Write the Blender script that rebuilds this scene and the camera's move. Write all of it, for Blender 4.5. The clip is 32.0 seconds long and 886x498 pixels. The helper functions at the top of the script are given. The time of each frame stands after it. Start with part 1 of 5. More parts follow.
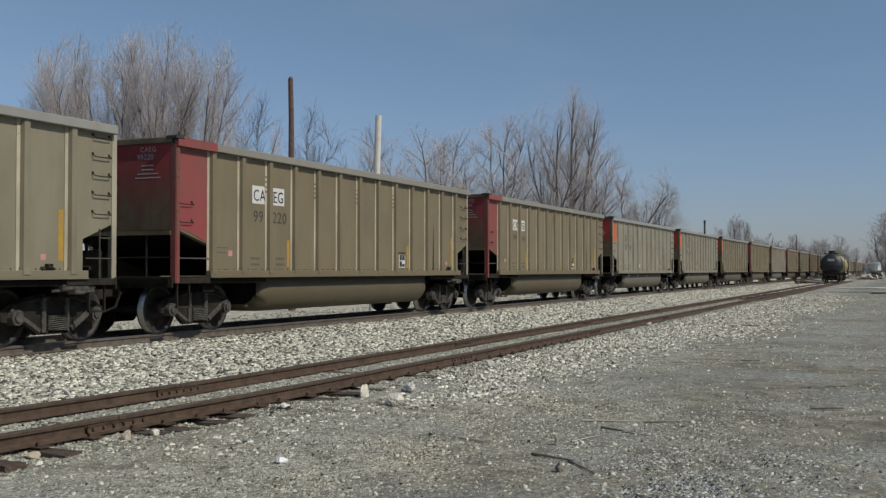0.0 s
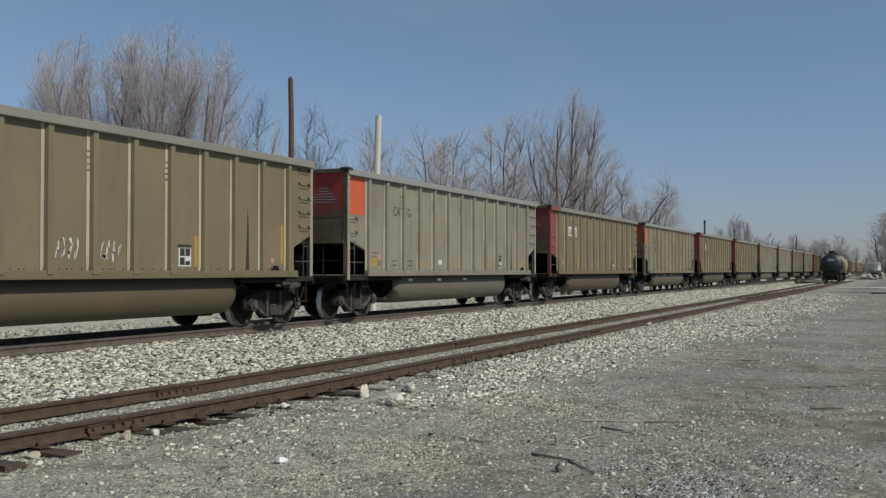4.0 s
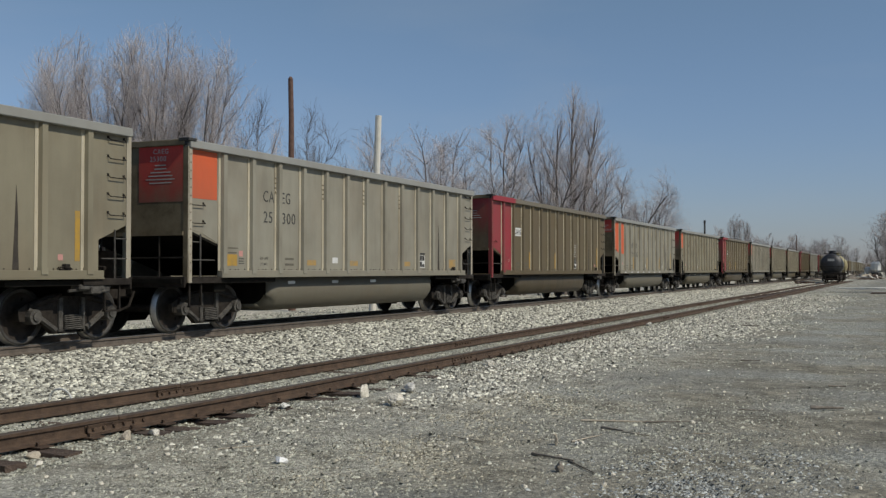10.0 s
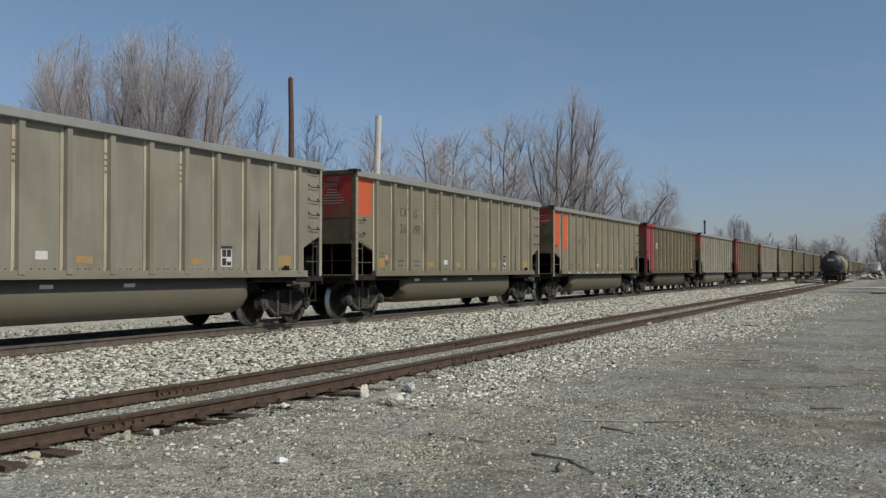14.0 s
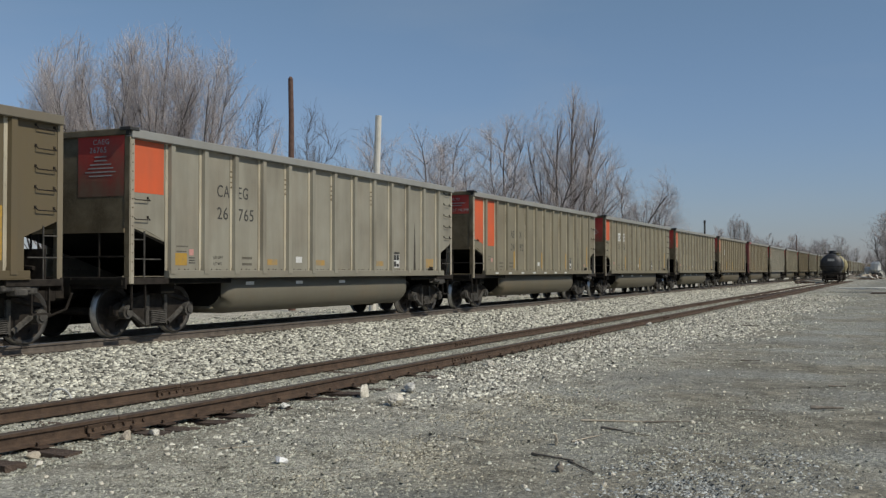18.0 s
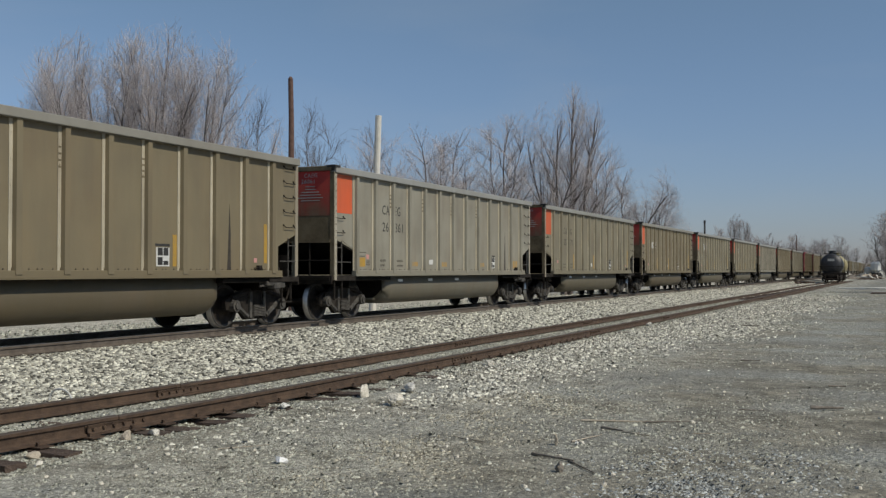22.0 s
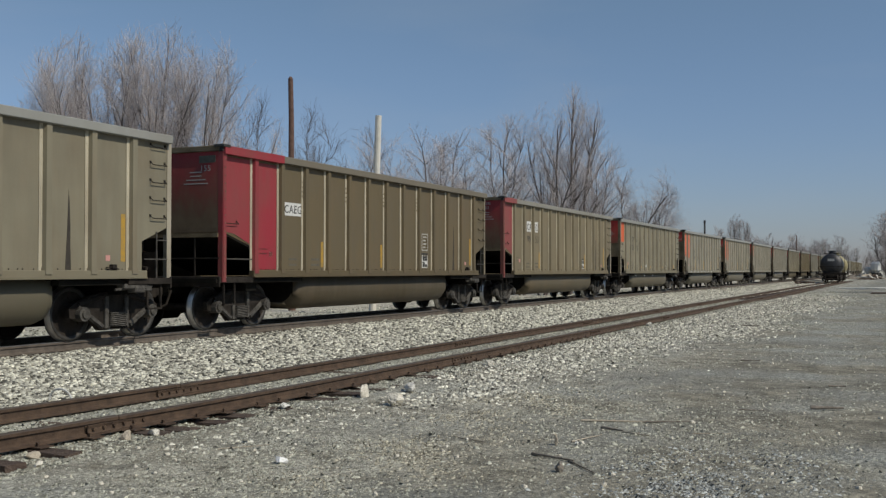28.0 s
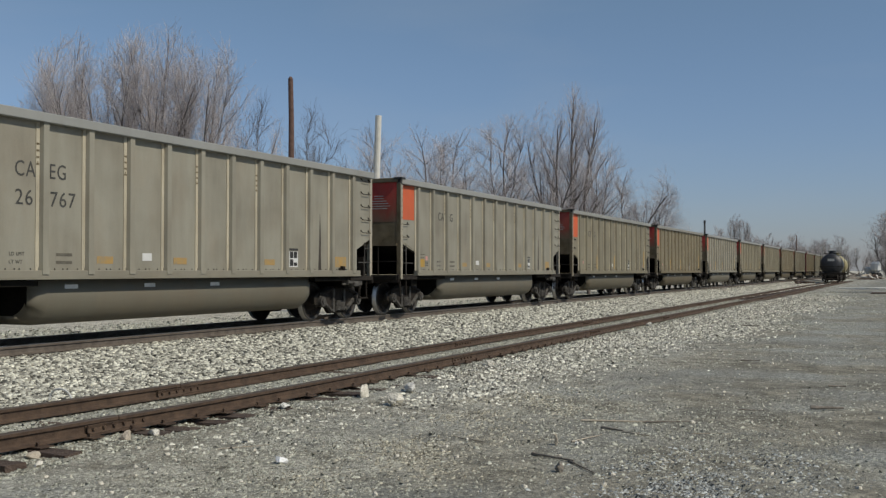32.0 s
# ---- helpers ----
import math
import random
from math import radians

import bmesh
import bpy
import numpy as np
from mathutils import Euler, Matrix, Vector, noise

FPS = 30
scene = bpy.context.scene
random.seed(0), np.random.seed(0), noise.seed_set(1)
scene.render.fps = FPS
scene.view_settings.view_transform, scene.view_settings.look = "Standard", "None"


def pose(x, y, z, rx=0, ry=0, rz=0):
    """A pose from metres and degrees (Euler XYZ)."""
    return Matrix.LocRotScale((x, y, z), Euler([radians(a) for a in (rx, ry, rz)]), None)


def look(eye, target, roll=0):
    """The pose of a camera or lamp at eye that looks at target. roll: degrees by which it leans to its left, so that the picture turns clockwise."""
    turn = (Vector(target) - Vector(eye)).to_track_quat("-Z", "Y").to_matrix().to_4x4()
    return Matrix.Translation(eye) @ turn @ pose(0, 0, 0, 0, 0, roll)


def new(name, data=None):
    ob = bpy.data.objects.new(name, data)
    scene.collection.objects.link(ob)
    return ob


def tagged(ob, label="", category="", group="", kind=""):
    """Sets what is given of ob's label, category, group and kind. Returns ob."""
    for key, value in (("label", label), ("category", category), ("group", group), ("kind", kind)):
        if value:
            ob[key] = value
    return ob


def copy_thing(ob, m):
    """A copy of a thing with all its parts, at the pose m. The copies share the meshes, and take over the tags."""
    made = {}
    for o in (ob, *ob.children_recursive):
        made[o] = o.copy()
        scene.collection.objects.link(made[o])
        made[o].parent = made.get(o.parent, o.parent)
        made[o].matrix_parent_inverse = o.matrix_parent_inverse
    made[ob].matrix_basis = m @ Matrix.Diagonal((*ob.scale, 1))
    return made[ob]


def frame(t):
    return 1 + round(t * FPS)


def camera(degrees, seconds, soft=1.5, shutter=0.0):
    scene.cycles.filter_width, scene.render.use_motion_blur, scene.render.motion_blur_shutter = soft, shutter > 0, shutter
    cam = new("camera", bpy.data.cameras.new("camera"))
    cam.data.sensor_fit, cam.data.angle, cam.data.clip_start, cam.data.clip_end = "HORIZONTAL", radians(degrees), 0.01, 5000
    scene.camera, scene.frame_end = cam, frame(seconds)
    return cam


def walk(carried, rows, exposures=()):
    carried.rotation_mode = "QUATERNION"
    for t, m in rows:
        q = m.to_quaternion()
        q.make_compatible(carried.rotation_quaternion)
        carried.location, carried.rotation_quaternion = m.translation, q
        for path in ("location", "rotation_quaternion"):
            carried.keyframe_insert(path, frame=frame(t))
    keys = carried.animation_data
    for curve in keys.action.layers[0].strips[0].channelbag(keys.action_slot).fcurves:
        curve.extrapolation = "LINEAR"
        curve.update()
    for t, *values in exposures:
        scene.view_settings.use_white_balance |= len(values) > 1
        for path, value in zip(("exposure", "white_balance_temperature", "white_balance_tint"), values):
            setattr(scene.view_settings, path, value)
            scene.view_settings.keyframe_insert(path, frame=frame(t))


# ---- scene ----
# ---- plan: x runs along the main track, y across it towards the train, z = 0 is the top of the main rails ----
SECONDS = 32.0
cam = camera(46.9, SECONDS, soft=1.36)
EYE = (0.0, 0.0, 1.26)
AIM = (math.cos(radians(24.3)), math.sin(radians(24.3)), 1.26 + math.tan(radians(1.205)))
walk(cam, [(0.0, look(EYE, AIM)), (SECONDS, look(EYE, AIM))], exposures=[(0.0, 0.0), (SECONDS, 0.0)])

# ---- light ----
SUN_EL, SUN_AZ = radians(43), radians(-97)      # azimuth counted from +x towards +y
sun_way = Vector((math.cos(SUN_EL) * math.cos(SUN_AZ), math.cos(SUN_EL) * math.sin(SUN_AZ), math.sin(SUN_EL)))
sun_data = bpy.data.lights.new("sun", "SUN")
sun_data.energy, sun_data.angle, sun_data.color = 3.2, radians(0.53), (1.0, 0.93, 0.80)
sun = new("sun", sun_data)
sun.matrix_world = look((0, 0, 60), Vector((0, 0, 60)) - sun_way)
world = bpy.data.worlds.new("world")
scene.world = world
world.use_nodes = True
wn = world.node_tree.nodes
sky = wn.new("ShaderNodeTexSky")
sky.sky_type, sky.sun_disc = "NISHITA", False
sky.sun_elevation, sky.sun_rotation = SUN_EL, math.pi / 2 - SUN_AZ
sky.air_density, sky.dust_density, sky.ozone_density = 1.15, 0.35, 2.2
wn["Background"].inputs[1].default_value = 0.0735
# spring haze: the clear sky pales to blue-grey towards the horizon instead of yellow
way = wn.new("ShaderNodeTexCoord")
sep = wn.new("ShaderNodeSeparateXYZ")
ramp = wn.new("ShaderNodeValToRGB")
tint = wn.new("ShaderNodeMix")
tint.data_type, tint.blend_type = "RGBA", "MULTIPLY"
tint.inputs[0].default_value = 1.0
ramp.color_ramp.elements[0].position, ramp.color_ramp.elements[0].color = 0.0, (0.64, 0.74, 1.135, 1)
ramp.color_ramp.elements[1].position, ramp.color_ramp.elements[1].color = 0.32, (0.99, 1.02, 1.0, 1)
cirrus = wn.new("ShaderNodeTexNoise")
cirrus.inputs["Scale"].default_value, cirrus.inputs["Detail"].default_value = 3.2, 5.0
squeeze = wn.new("ShaderNodeMapping")
squeeze.inputs["Scale"].default_value, squeeze.inputs["Rotation"].default_value = (0.7, 1.6, 5.0), (0.0, 0.25, 0.3)
veil = wn.new("ShaderNodeMapRange")
veil.inputs[1].default_value, veil.inputs[2].default_value, veil.inputs[4].default_value = 0.5, 0.8, 0.11
pale = wn.new("ShaderNodeMix")
pale.data_type = "RGBA"
pale.inputs[7].default_value = (5.2, 5.6, 6.0, 1)
for a, b in ((way.outputs["Generated"], squeeze.inputs[0]), (squeeze.outputs[0], cirrus.inputs[0]), (cirrus.outputs[0], veil.inputs[0]),
             (veil.outputs[0], pale.inputs[0]), (tint.outputs[2], pale.inputs[6])):
    world.node_tree.links.new(a, b)
for a, b in ((way.outputs["Generated"], sep.inputs[0]), (sep.outputs[2], ramp.inputs[0]), (sky.outputs[0], tint.inputs[6]),
             (ramp.outputs[0], tint.inputs[7]), (pale.outputs[2], wn["Background"].inputs[0])):
    world.node_tree.links.new(a, b)


# ---- materials ----
class Nodes:
    """A small builder for node materials."""

    def __init__(self, name, rough=0.8, metal=0.0):
        self.m = bpy.data.materials.new(name)
        self.m.use_nodes = True
        self.t = self.m.node_tree
        self.b = self.t.nodes["Principled BSDF"]
        self.b.inputs["Roughness"].default_value = rough
        self.b.inputs["Metallic"].default_value = metal

    def add(self, kind, **values):
        n = self.t.nodes.new(kind)
        for k, v in values.items():
            n.inputs[k.replace("_", " ")].default_value = v
        return n

    def link(self, a, b):
        self.t.links.new(a, b)

    def coords(self, scale=(1, 1, 1), world=False, jitter=True):
        if world:
            src = self.add("ShaderNodeNewGeometry").outputs["Position"]
        else:
            src = self.add("ShaderNodeTexCoord").outputs["Object"]
        mp = self.add("ShaderNodeMapping")
        mp.inputs["Scale"].default_value = scale
        self.link(src, mp.inputs["Vector"])
        if jitter and not world:
            info = self.add("ShaderNodeObjectInfo")
            mul = self.add("ShaderNodeMath")
            mul.operation = "MULTIPLY"
            mul.inputs[1].default_value = 37.0
            self.link(info.outputs["Random"], mul.inputs[0])
            self.link(mul.outputs[0], mp.inputs["Location"])
        return mp.outputs[0]

    def noise(self, vec, scale, detail=4.0, rough=0.6, lo=0.35, hi=0.65):
        n = self.add("ShaderNodeTexNoise", Scale=scale, Detail=detail, Roughness=rough)
        self.link(vec, n.inputs["Vector"])
        r = self.add("ShaderNodeMapRange")
        r.inputs[1].default_value, r.inputs[2].default_value = lo, hi
        self.link(n.outputs[0], r.inputs[0])
        return r.outputs[0]

    def mix(self, fac, a, b, mode="MIX"):
        n = self.t.nodes.new("ShaderNodeMix")
        n.data_type, n.blend_type = "RGBA", mode
        for sock, v in ((n.inputs[0], fac), (n.inputs[6], a), (n.inputs[7], b)):
            if isinstance(v, (int, float)):
                sock.default_value = v
            elif isinstance(v, tuple):
                sock.default_value = (*v, 1) if len(v) == 3 else v
            else:
                self.link(v, sock)
        return n.outputs[2]

    def math(self, op, a, b):
        n = self.t.nodes.new("ShaderNodeMath")
        n.operation = op
        for sock, v in ((n.inputs[0], a), (n.inputs[1], b)):
            if isinstance(v, (int, float)):
                sock.default_value = v
            else:
                self.link(v, sock)
        return n.outputs[0]

    def bump(self, height, strength=0.3, distance=0.02):
        n = self.add("ShaderNodeBump", Strength=strength, Distance=distance)
        self.link(height, n.inputs["Height"])
        self.link(n.outputs[0], self.b.inputs["Normal"])

    def color(self, c):
        self.link(c, self.b.inputs["Base Color"])
        return self.m


def plain(name, c1, c2, scale=6.0, rough=0.75, metal=0.0, bump=0.25, fine=60.0, dist=0.01, island=0.0, gloss=0.5):
    """Two colours mixed by coarse and fine noise, with a fine bump."""
    n = Nodes(name, rough, metal)
    n.b.inputs["Specular IOR Level"].default_value = gloss
    v = n.coords()
    a = n.noise(v, scale, 5)
    f = n.noise(v, fine, 3)
    fac = n.math("MULTIPLY", a, 0.7)
    fac = n.math("ADD", fac, n.math("MULTIPLY", f, 0.3))
    col = n.mix(fac, c1, c2)
    if island:
        g = n.add("ShaderNodeNewGeometry")
        r = n.add("ShaderNodeMapRange")
        r.inputs[3].default_value, r.inputs[4].default_value = 1 - island, 1 + island
        n.link(g.outputs["Random Per Island"], r.inputs[0])
        comb = n.add("ShaderNodeCombineColor")
        for i in range(3):
            n.link(r.outputs[0], comb.inputs[i])
        col = n.mix(1.0, col, comb.outputs[0], "MULTIPLY")
    n.bump(f, bump, dist)
    return n.color(col)


def car_paint(name, fixed=None, dirt=(0.10, 0.082, 0.055), amount=0.5, rough=0.62, metal=0.0):
    """Weathered car paint. The coat is the object's own colour unless fixed is given; upright streaks of grime over it."""
    n = Nodes(name, rough, metal)
    if fixed:
        base = fixed
    else:
        base = n.add("ShaderNodeObjectInfo").outputs["Color"]
    streak = n.noise(n.coords((1.6, 1.6, 0.2)), 2.6, 5, 0.55, 0.40, 0.75)
    cloud = n.noise(n.coords(), 0.7, 3, 0.55, 0.4, 0.7)
    speck = n.noise(n.coords(), 38.0, 3, 0.6, 0.45, 0.75)
    fac = n.math("MULTIPLY", streak, amount * 0.55)
    fac = n.math("ADD", fac, n.math("MULTIPLY", cloud, amount * 0.9))
    fac = n.math("ADD", fac, n.math("MULTIPLY", speck, amount * 0.18))
    fac = n.math("MINIMUM", fac, 0.9)
    n.bump(n.noise(n.coords((1, 1, 0.6)), 1.5, 3), 0.12, 0.03)
    rusty = n.noise(n.coords((1.0, 1.0, 0.45)), 1.15, 4, 0.62, 0.48, 0.72)
    base = n.mix(n.math("MULTIPLY", rusty, amount * 0.45), base, (0.20, 0.115, 0.05))
    return n.color(n.mix(fac, base, dirt))


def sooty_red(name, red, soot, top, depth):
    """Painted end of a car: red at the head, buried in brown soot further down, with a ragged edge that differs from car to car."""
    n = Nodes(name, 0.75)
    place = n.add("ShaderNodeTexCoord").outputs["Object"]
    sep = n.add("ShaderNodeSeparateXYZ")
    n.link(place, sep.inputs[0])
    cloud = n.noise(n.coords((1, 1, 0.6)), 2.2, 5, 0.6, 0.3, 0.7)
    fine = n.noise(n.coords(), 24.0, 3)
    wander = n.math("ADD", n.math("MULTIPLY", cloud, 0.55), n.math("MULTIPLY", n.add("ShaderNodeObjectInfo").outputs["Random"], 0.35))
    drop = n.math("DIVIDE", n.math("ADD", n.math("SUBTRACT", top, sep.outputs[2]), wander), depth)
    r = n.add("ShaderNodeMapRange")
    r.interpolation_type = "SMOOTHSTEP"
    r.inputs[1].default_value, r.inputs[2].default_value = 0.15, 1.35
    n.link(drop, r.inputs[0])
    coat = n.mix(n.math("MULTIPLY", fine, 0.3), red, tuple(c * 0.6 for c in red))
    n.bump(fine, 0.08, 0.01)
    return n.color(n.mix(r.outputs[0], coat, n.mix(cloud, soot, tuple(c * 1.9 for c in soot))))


M_PAINT = car_paint("weathered_paint", amount=0.40)
M_CHORD = car_paint("chord_paint", amount=0.2)
M_ORANGE = car_paint("orange_paint", (0.60, 0.098, 0.027), amount=0.27)
M_ROSE = car_paint("faded_red_paint", (0.251, 0.0458, 0.0475), amount=0.42)
M_CRIMSON = car_paint("crimson_paint", (0.276, 0.0181, 0.0311), amount=0.3)
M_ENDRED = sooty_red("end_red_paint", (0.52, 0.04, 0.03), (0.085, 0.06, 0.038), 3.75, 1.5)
M_ENDDARK = plain("dark_end_steel", (0.085, 0.068, 0.042), (0.20, 0.165, 0.108), 2.0, 0.9, gloss=0.15)
# soot black that also carries the shade inside the end openings
M_SOOTSHADE = plain("soot_shade_black", (0.006, 0.006, 0.005), (0.018, 0.016, 0.013), 3.0, 0.95, gloss=0.1)
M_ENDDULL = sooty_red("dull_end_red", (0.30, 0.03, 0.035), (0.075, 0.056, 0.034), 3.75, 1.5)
M_BARE = car_paint("scraped_flange", (0.467, 0.423, 0.32), amount=0.42)
M_MAINRAIL = plain("dark_greasy_rail", (0.068, 0.055, 0.044), (0.15, 0.124, 0.1), 6.0, 0.8, 0.0, 0.3)
M_TRUCK = plain("dark_cast_steel", (0.012, 0.010, 0.009), (0.04, 0.034, 0.028), 5.0, 0.9, gloss=0.15)
M_FRAME = plain("lighter_cast_steel", (0.022, 0.02, 0.018), (0.105, 0.098, 0.086), 8.0, 0.75, gloss=0.35)
M_WHEEL = plain("wheel_steel", (0.014, 0.012, 0.01), (0.045, 0.036, 0.03), 5.0, 0.85, 0.0, gloss=0.2)
M_RIM = plain("worn_wheel_rim", (0.018, 0.017, 0.015), (0.065, 0.06, 0.054), 6.0, 0.6, 0.2, 0.1)
M_TREAD = plain("polished_tread", (0.33, 0.32, 0.3), (0.48, 0.47, 0.45), 9.0, 0.42, 0.85, 0.05)
M_BLACK = plain("black_mark", (0.012, 0.012, 0.012), (0.04, 0.04, 0.038), 14.0)
M_LETTER = plain("black_letter", (0.03, 0.03, 0.028), (0.07, 0.068, 0.06), 9.0)
M_WHITE = plain("white_mark", (0.622, 0.622, 0.605), (0.518, 0.518, 0.492), 14.0, 0.6, 0.0, 0.05)
M_DULLWHITE = plain("dull_white_mark", (0.432, 0.432, 0.406), (0.311, 0.302, 0.276), 9.0, 0.6, 0.0, 0.05)
M_YELLOW = plain("yellow_mark", (0.432, 0.251, 0.0259), (0.285, 0.19, 0.0605), 9.0, 0.6, 0.0, 0.05)
M_WORNYELLOW = plain("worn_yellow_mark", (0.397, 0.233, 0.0518), (0.251, 0.207, 0.13), 5.0, 0.65, 0.0, 0.05)
M_PINK = plain("pale_red_mark", (0.536, 0.259, 0.233), (0.432, 0.225, 0.19), 9.0, 0.6)
M_FAINT = plain("faint_stencil", (0.08, 0.072, 0.0544), (0.128, 0.116, 0.088), 9.0)
M_PAPER = plain("white_paper", (0.84, 0.84, 0.83), (0.76, 0.76, 0.75), 9.0, 0.7, 0.0, 0.1)
M_STREAK = plain("rust_streak", (0.022, 0.018, 0.013), (0.05, 0.04, 0.03), 9.0)
M_RUST = plain("rusty_rail", (0.0418, 0.0245, 0.0151), (0.108, 0.0691, 0.0432), 7.0, 0.85, 0.0, 0.4)
M_RAILHEAD = plain("rail_head_rust", (0.04, 0.0288, 0.0224), (0.092, 0.0704, 0.0544), 5.0, 0.6, 0.2, 0.2)
M_SHINY = plain("running_surface", (0.22, 0.21, 0.2), (0.3, 0.29, 0.28), 8.0, 0.35, 0.8, 0.1)
M_TIE = plain("weathered_tie_timber", (0.042, 0.027, 0.02), (0.125, 0.09, 0.067), 5.0, 0.9, 0.0, 0.6, 45.0, 0.02)
M_BALLAST = plain("ballast_stone", (0.224, 0.221, 0.183), (0.56, 0.549, 0.47), 9.0, 0.9, island=0.95)
M_OCHRE = plain("ochre_tank_paint", (0.24, 0.205, 0.10), (0.38, 0.33, 0.18), 1.4, 0.6)
M_SPILL = plain("pale_spilled_stone", (0.36, 0.352, 0.30), (0.66, 0.65, 0.57), 9.0, 0.9, island=0.8)
M_GRAVEL = plain("grey_gravel_stone", (0.226, 0.23, 0.193), (0.52, 0.519, 0.434), 9.0, 0.9, island=0.52)
M_TANSTONE = plain("tan_gravel_stone", (0.28, 0.262, 0.2), (0.52, 0.492, 0.395), 9.0, 0.9, island=0.6)
M_BLUESTONE = plain("blue_grey_gravel_stone", (0.15, 0.165, 0.165), (0.46, 0.48, 0.465), 9.0, 0.9, island=0.7)
M_ROCK = plain("pale_limestone", (0.6, 0.555, 0.455), (0.86, 0.815, 0.71), 9.0, 0.92, 0.0, 0.8)
M_PALEROCK = plain("bleached_limestone", (0.6, 0.58, 0.52), (0.78, 0.76, 0.7), 9.0, 0.9, 0.0, 0.6)
M_STICK = plain("dead_wood", (0.13, 0.112, 0.09), (0.30, 0.265, 0.22), 8.0, 0.9, 0.0, 0.5)
M_PALEWOOD = plain("bleached_wood", (0.36, 0.31, 0.24), (0.5, 0.44, 0.35), 8.0, 0.9, 0.0, 0.5)
M_BARK = plain("grey_bark", (0.085, 0.072, 0.066), (0.17, 0.148, 0.136), 6.0, 0.95, 0.0, 0.5)
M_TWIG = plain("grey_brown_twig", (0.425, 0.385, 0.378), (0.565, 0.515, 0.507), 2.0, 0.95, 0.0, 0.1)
# twig colour for far trees, with the haze of distance mixed into it
M_HAZETWIG = plain("haze_grey_twig", (0.30, 0.275, 0.27), (0.42, 0.39, 0.385), 2.0, 0.95, 0.0, 0.1)
M_TANK = plain("black_tank_paint", (0.014, 0.015, 0.018), (0.04, 0.04, 0.042), 1.4, 0.45)
M_POLE = plain("creosoted_pole", (0.075, 0.042, 0.032), (0.16, 0.095, 0.075), 4.0, 0.9, 0.0, 0.5)
M_WHITEPOLE = plain("pale_concrete", (0.55, 0.53, 0.47), (0.7, 0.67, 0.6), 4.0, 0.85)
M_GLASS = plain("dark_glass", (0.02, 0.025, 0.03), (0.03, 0.035, 0.04), 3.0, 0.08, 0.0, 0.0)


def ground_material():
    n = Nodes("gravel_ground", 0.95)
    pos = n.coords(world=True)
    sep = n.add("ShaderNodeSeparateXYZ")
    n.link(pos, sep.inputs[0])
    big = n.noise(pos, 0.42, 4, 0.55, 0.42, 0.6)
    mid = n.noise(pos, 2.3, 4, 0.6, 0.35, 0.65)
    fine = n.noise(pos, 26.0, 4, 0.7, 0.36, 0.66)
    vor = n.add("ShaderNodeTexVoronoi", Scale=24.0)
    n.link(pos, vor.inputs["Vector"])
    cell = n.add("ShaderNodeMapRange")
    cell.inputs[3].default_value, cell.inputs[4].default_value = 0.55, 1.4
    sepc = n.add("ShaderNodeSeparateColor")
    n.link(vor.outputs["Color"], sepc.inputs[0])
    n.link(sepc.outputs[0], cell.inputs[0])
    shade = n.add("ShaderNodeCombineColor")
    for i in range(3):
        n.link(cell.outputs[0], shade.inputs[i])
    dirt = n.mix(mid, (0.150, 0.138, 0.104), (0.335, 0.312, 0.242))
    grey = n.mix(fine, (0.181, 0.186, 0.167), (0.429, 0.434, 0.384))
    yard = n.mix(big, grey, dirt)
    wide = n.noise(n.coords((0.8, 1.0, 1.0), world=True), 0.4, 4, 0.6, 0.46, 0.62)
    yard = n.mix(n.math("MULTIPLY", wide, 0.5), yard, n.mix(mid, (0.115, 0.108, 0.084), (0.205, 0.194, 0.157)))
    pale = n.mix(fine, (0.249, 0.241, 0.198), (0.678, 0.661, 0.565))

    def band(lo, hi, soft):
        wob = n.math("ADD", sep.outputs[1], n.math("MULTIPLY", big, 0.9))
        a = n.add("ShaderNodeMapRange")
        a.inputs[1].default_value, a.inputs[2].default_value = lo - soft, lo + soft
        n.link(wob, a.inputs[0])
        b = n.add("ShaderNodeMapRange")
        b.inputs[1].default_value, b.inputs[2].default_value = hi + soft, hi - soft
        n.link(wob, b.inputs[0])
        return n.math("MULTIPLY", a.outputs[0], b.outputs[0])

    yard = n.mix(n.math("MULTIPLY", band(4.6, 7.6, 0.8), n.math("MULTIPLY", mid, 0.75)), yard, pale)
    col = n.mix(band(9.6, 18.6, 0.3), yard, pale)
    far = n.add("ShaderNodeMapRange")
    far.inputs[1].default_value, far.inputs[2].default_value = 17.6, 19.5
    n.link(sep.outputs[1], far.inputs[0])
    col = n.mix(far.outputs[0], col, n.mix(n.math("MULTIPLY", n.math("ADD", mid, fine), 0.5), (0.24, 0.215, 0.155), (0.70, 0.675, 0.58)))
    col = n.mix(0.75, col, shade.outputs[0], "MULTIPLY")
    h = n.math("ADD", n.math("MULTIPLY", vor.outputs["Distance"], -0.7), fine)
    n.bump(h, 0.55, 0.03)
    return n.color(col)


M_GROUND = ground_material()


# ---- mesh helpers ----
def part(name, bm, material, parent, label="", loc=None):
    """Links a bmesh (or shared mesh data) as one mesh object under parent."""
    if isinstance(bm, bmesh.types.BMesh):
        me = bpy.data.meshes.new(name)
        bm.to_mesh(me)
        bm.free()
    else:
        me = bm
    if not me.materials:
        me.materials.append(material)
    ob = new(name, me)
    if parent is not None:
        ob.parent = parent
    if loc is not None:
        ob.location = loc
    if label:
        ob["label"] = label
    return ob


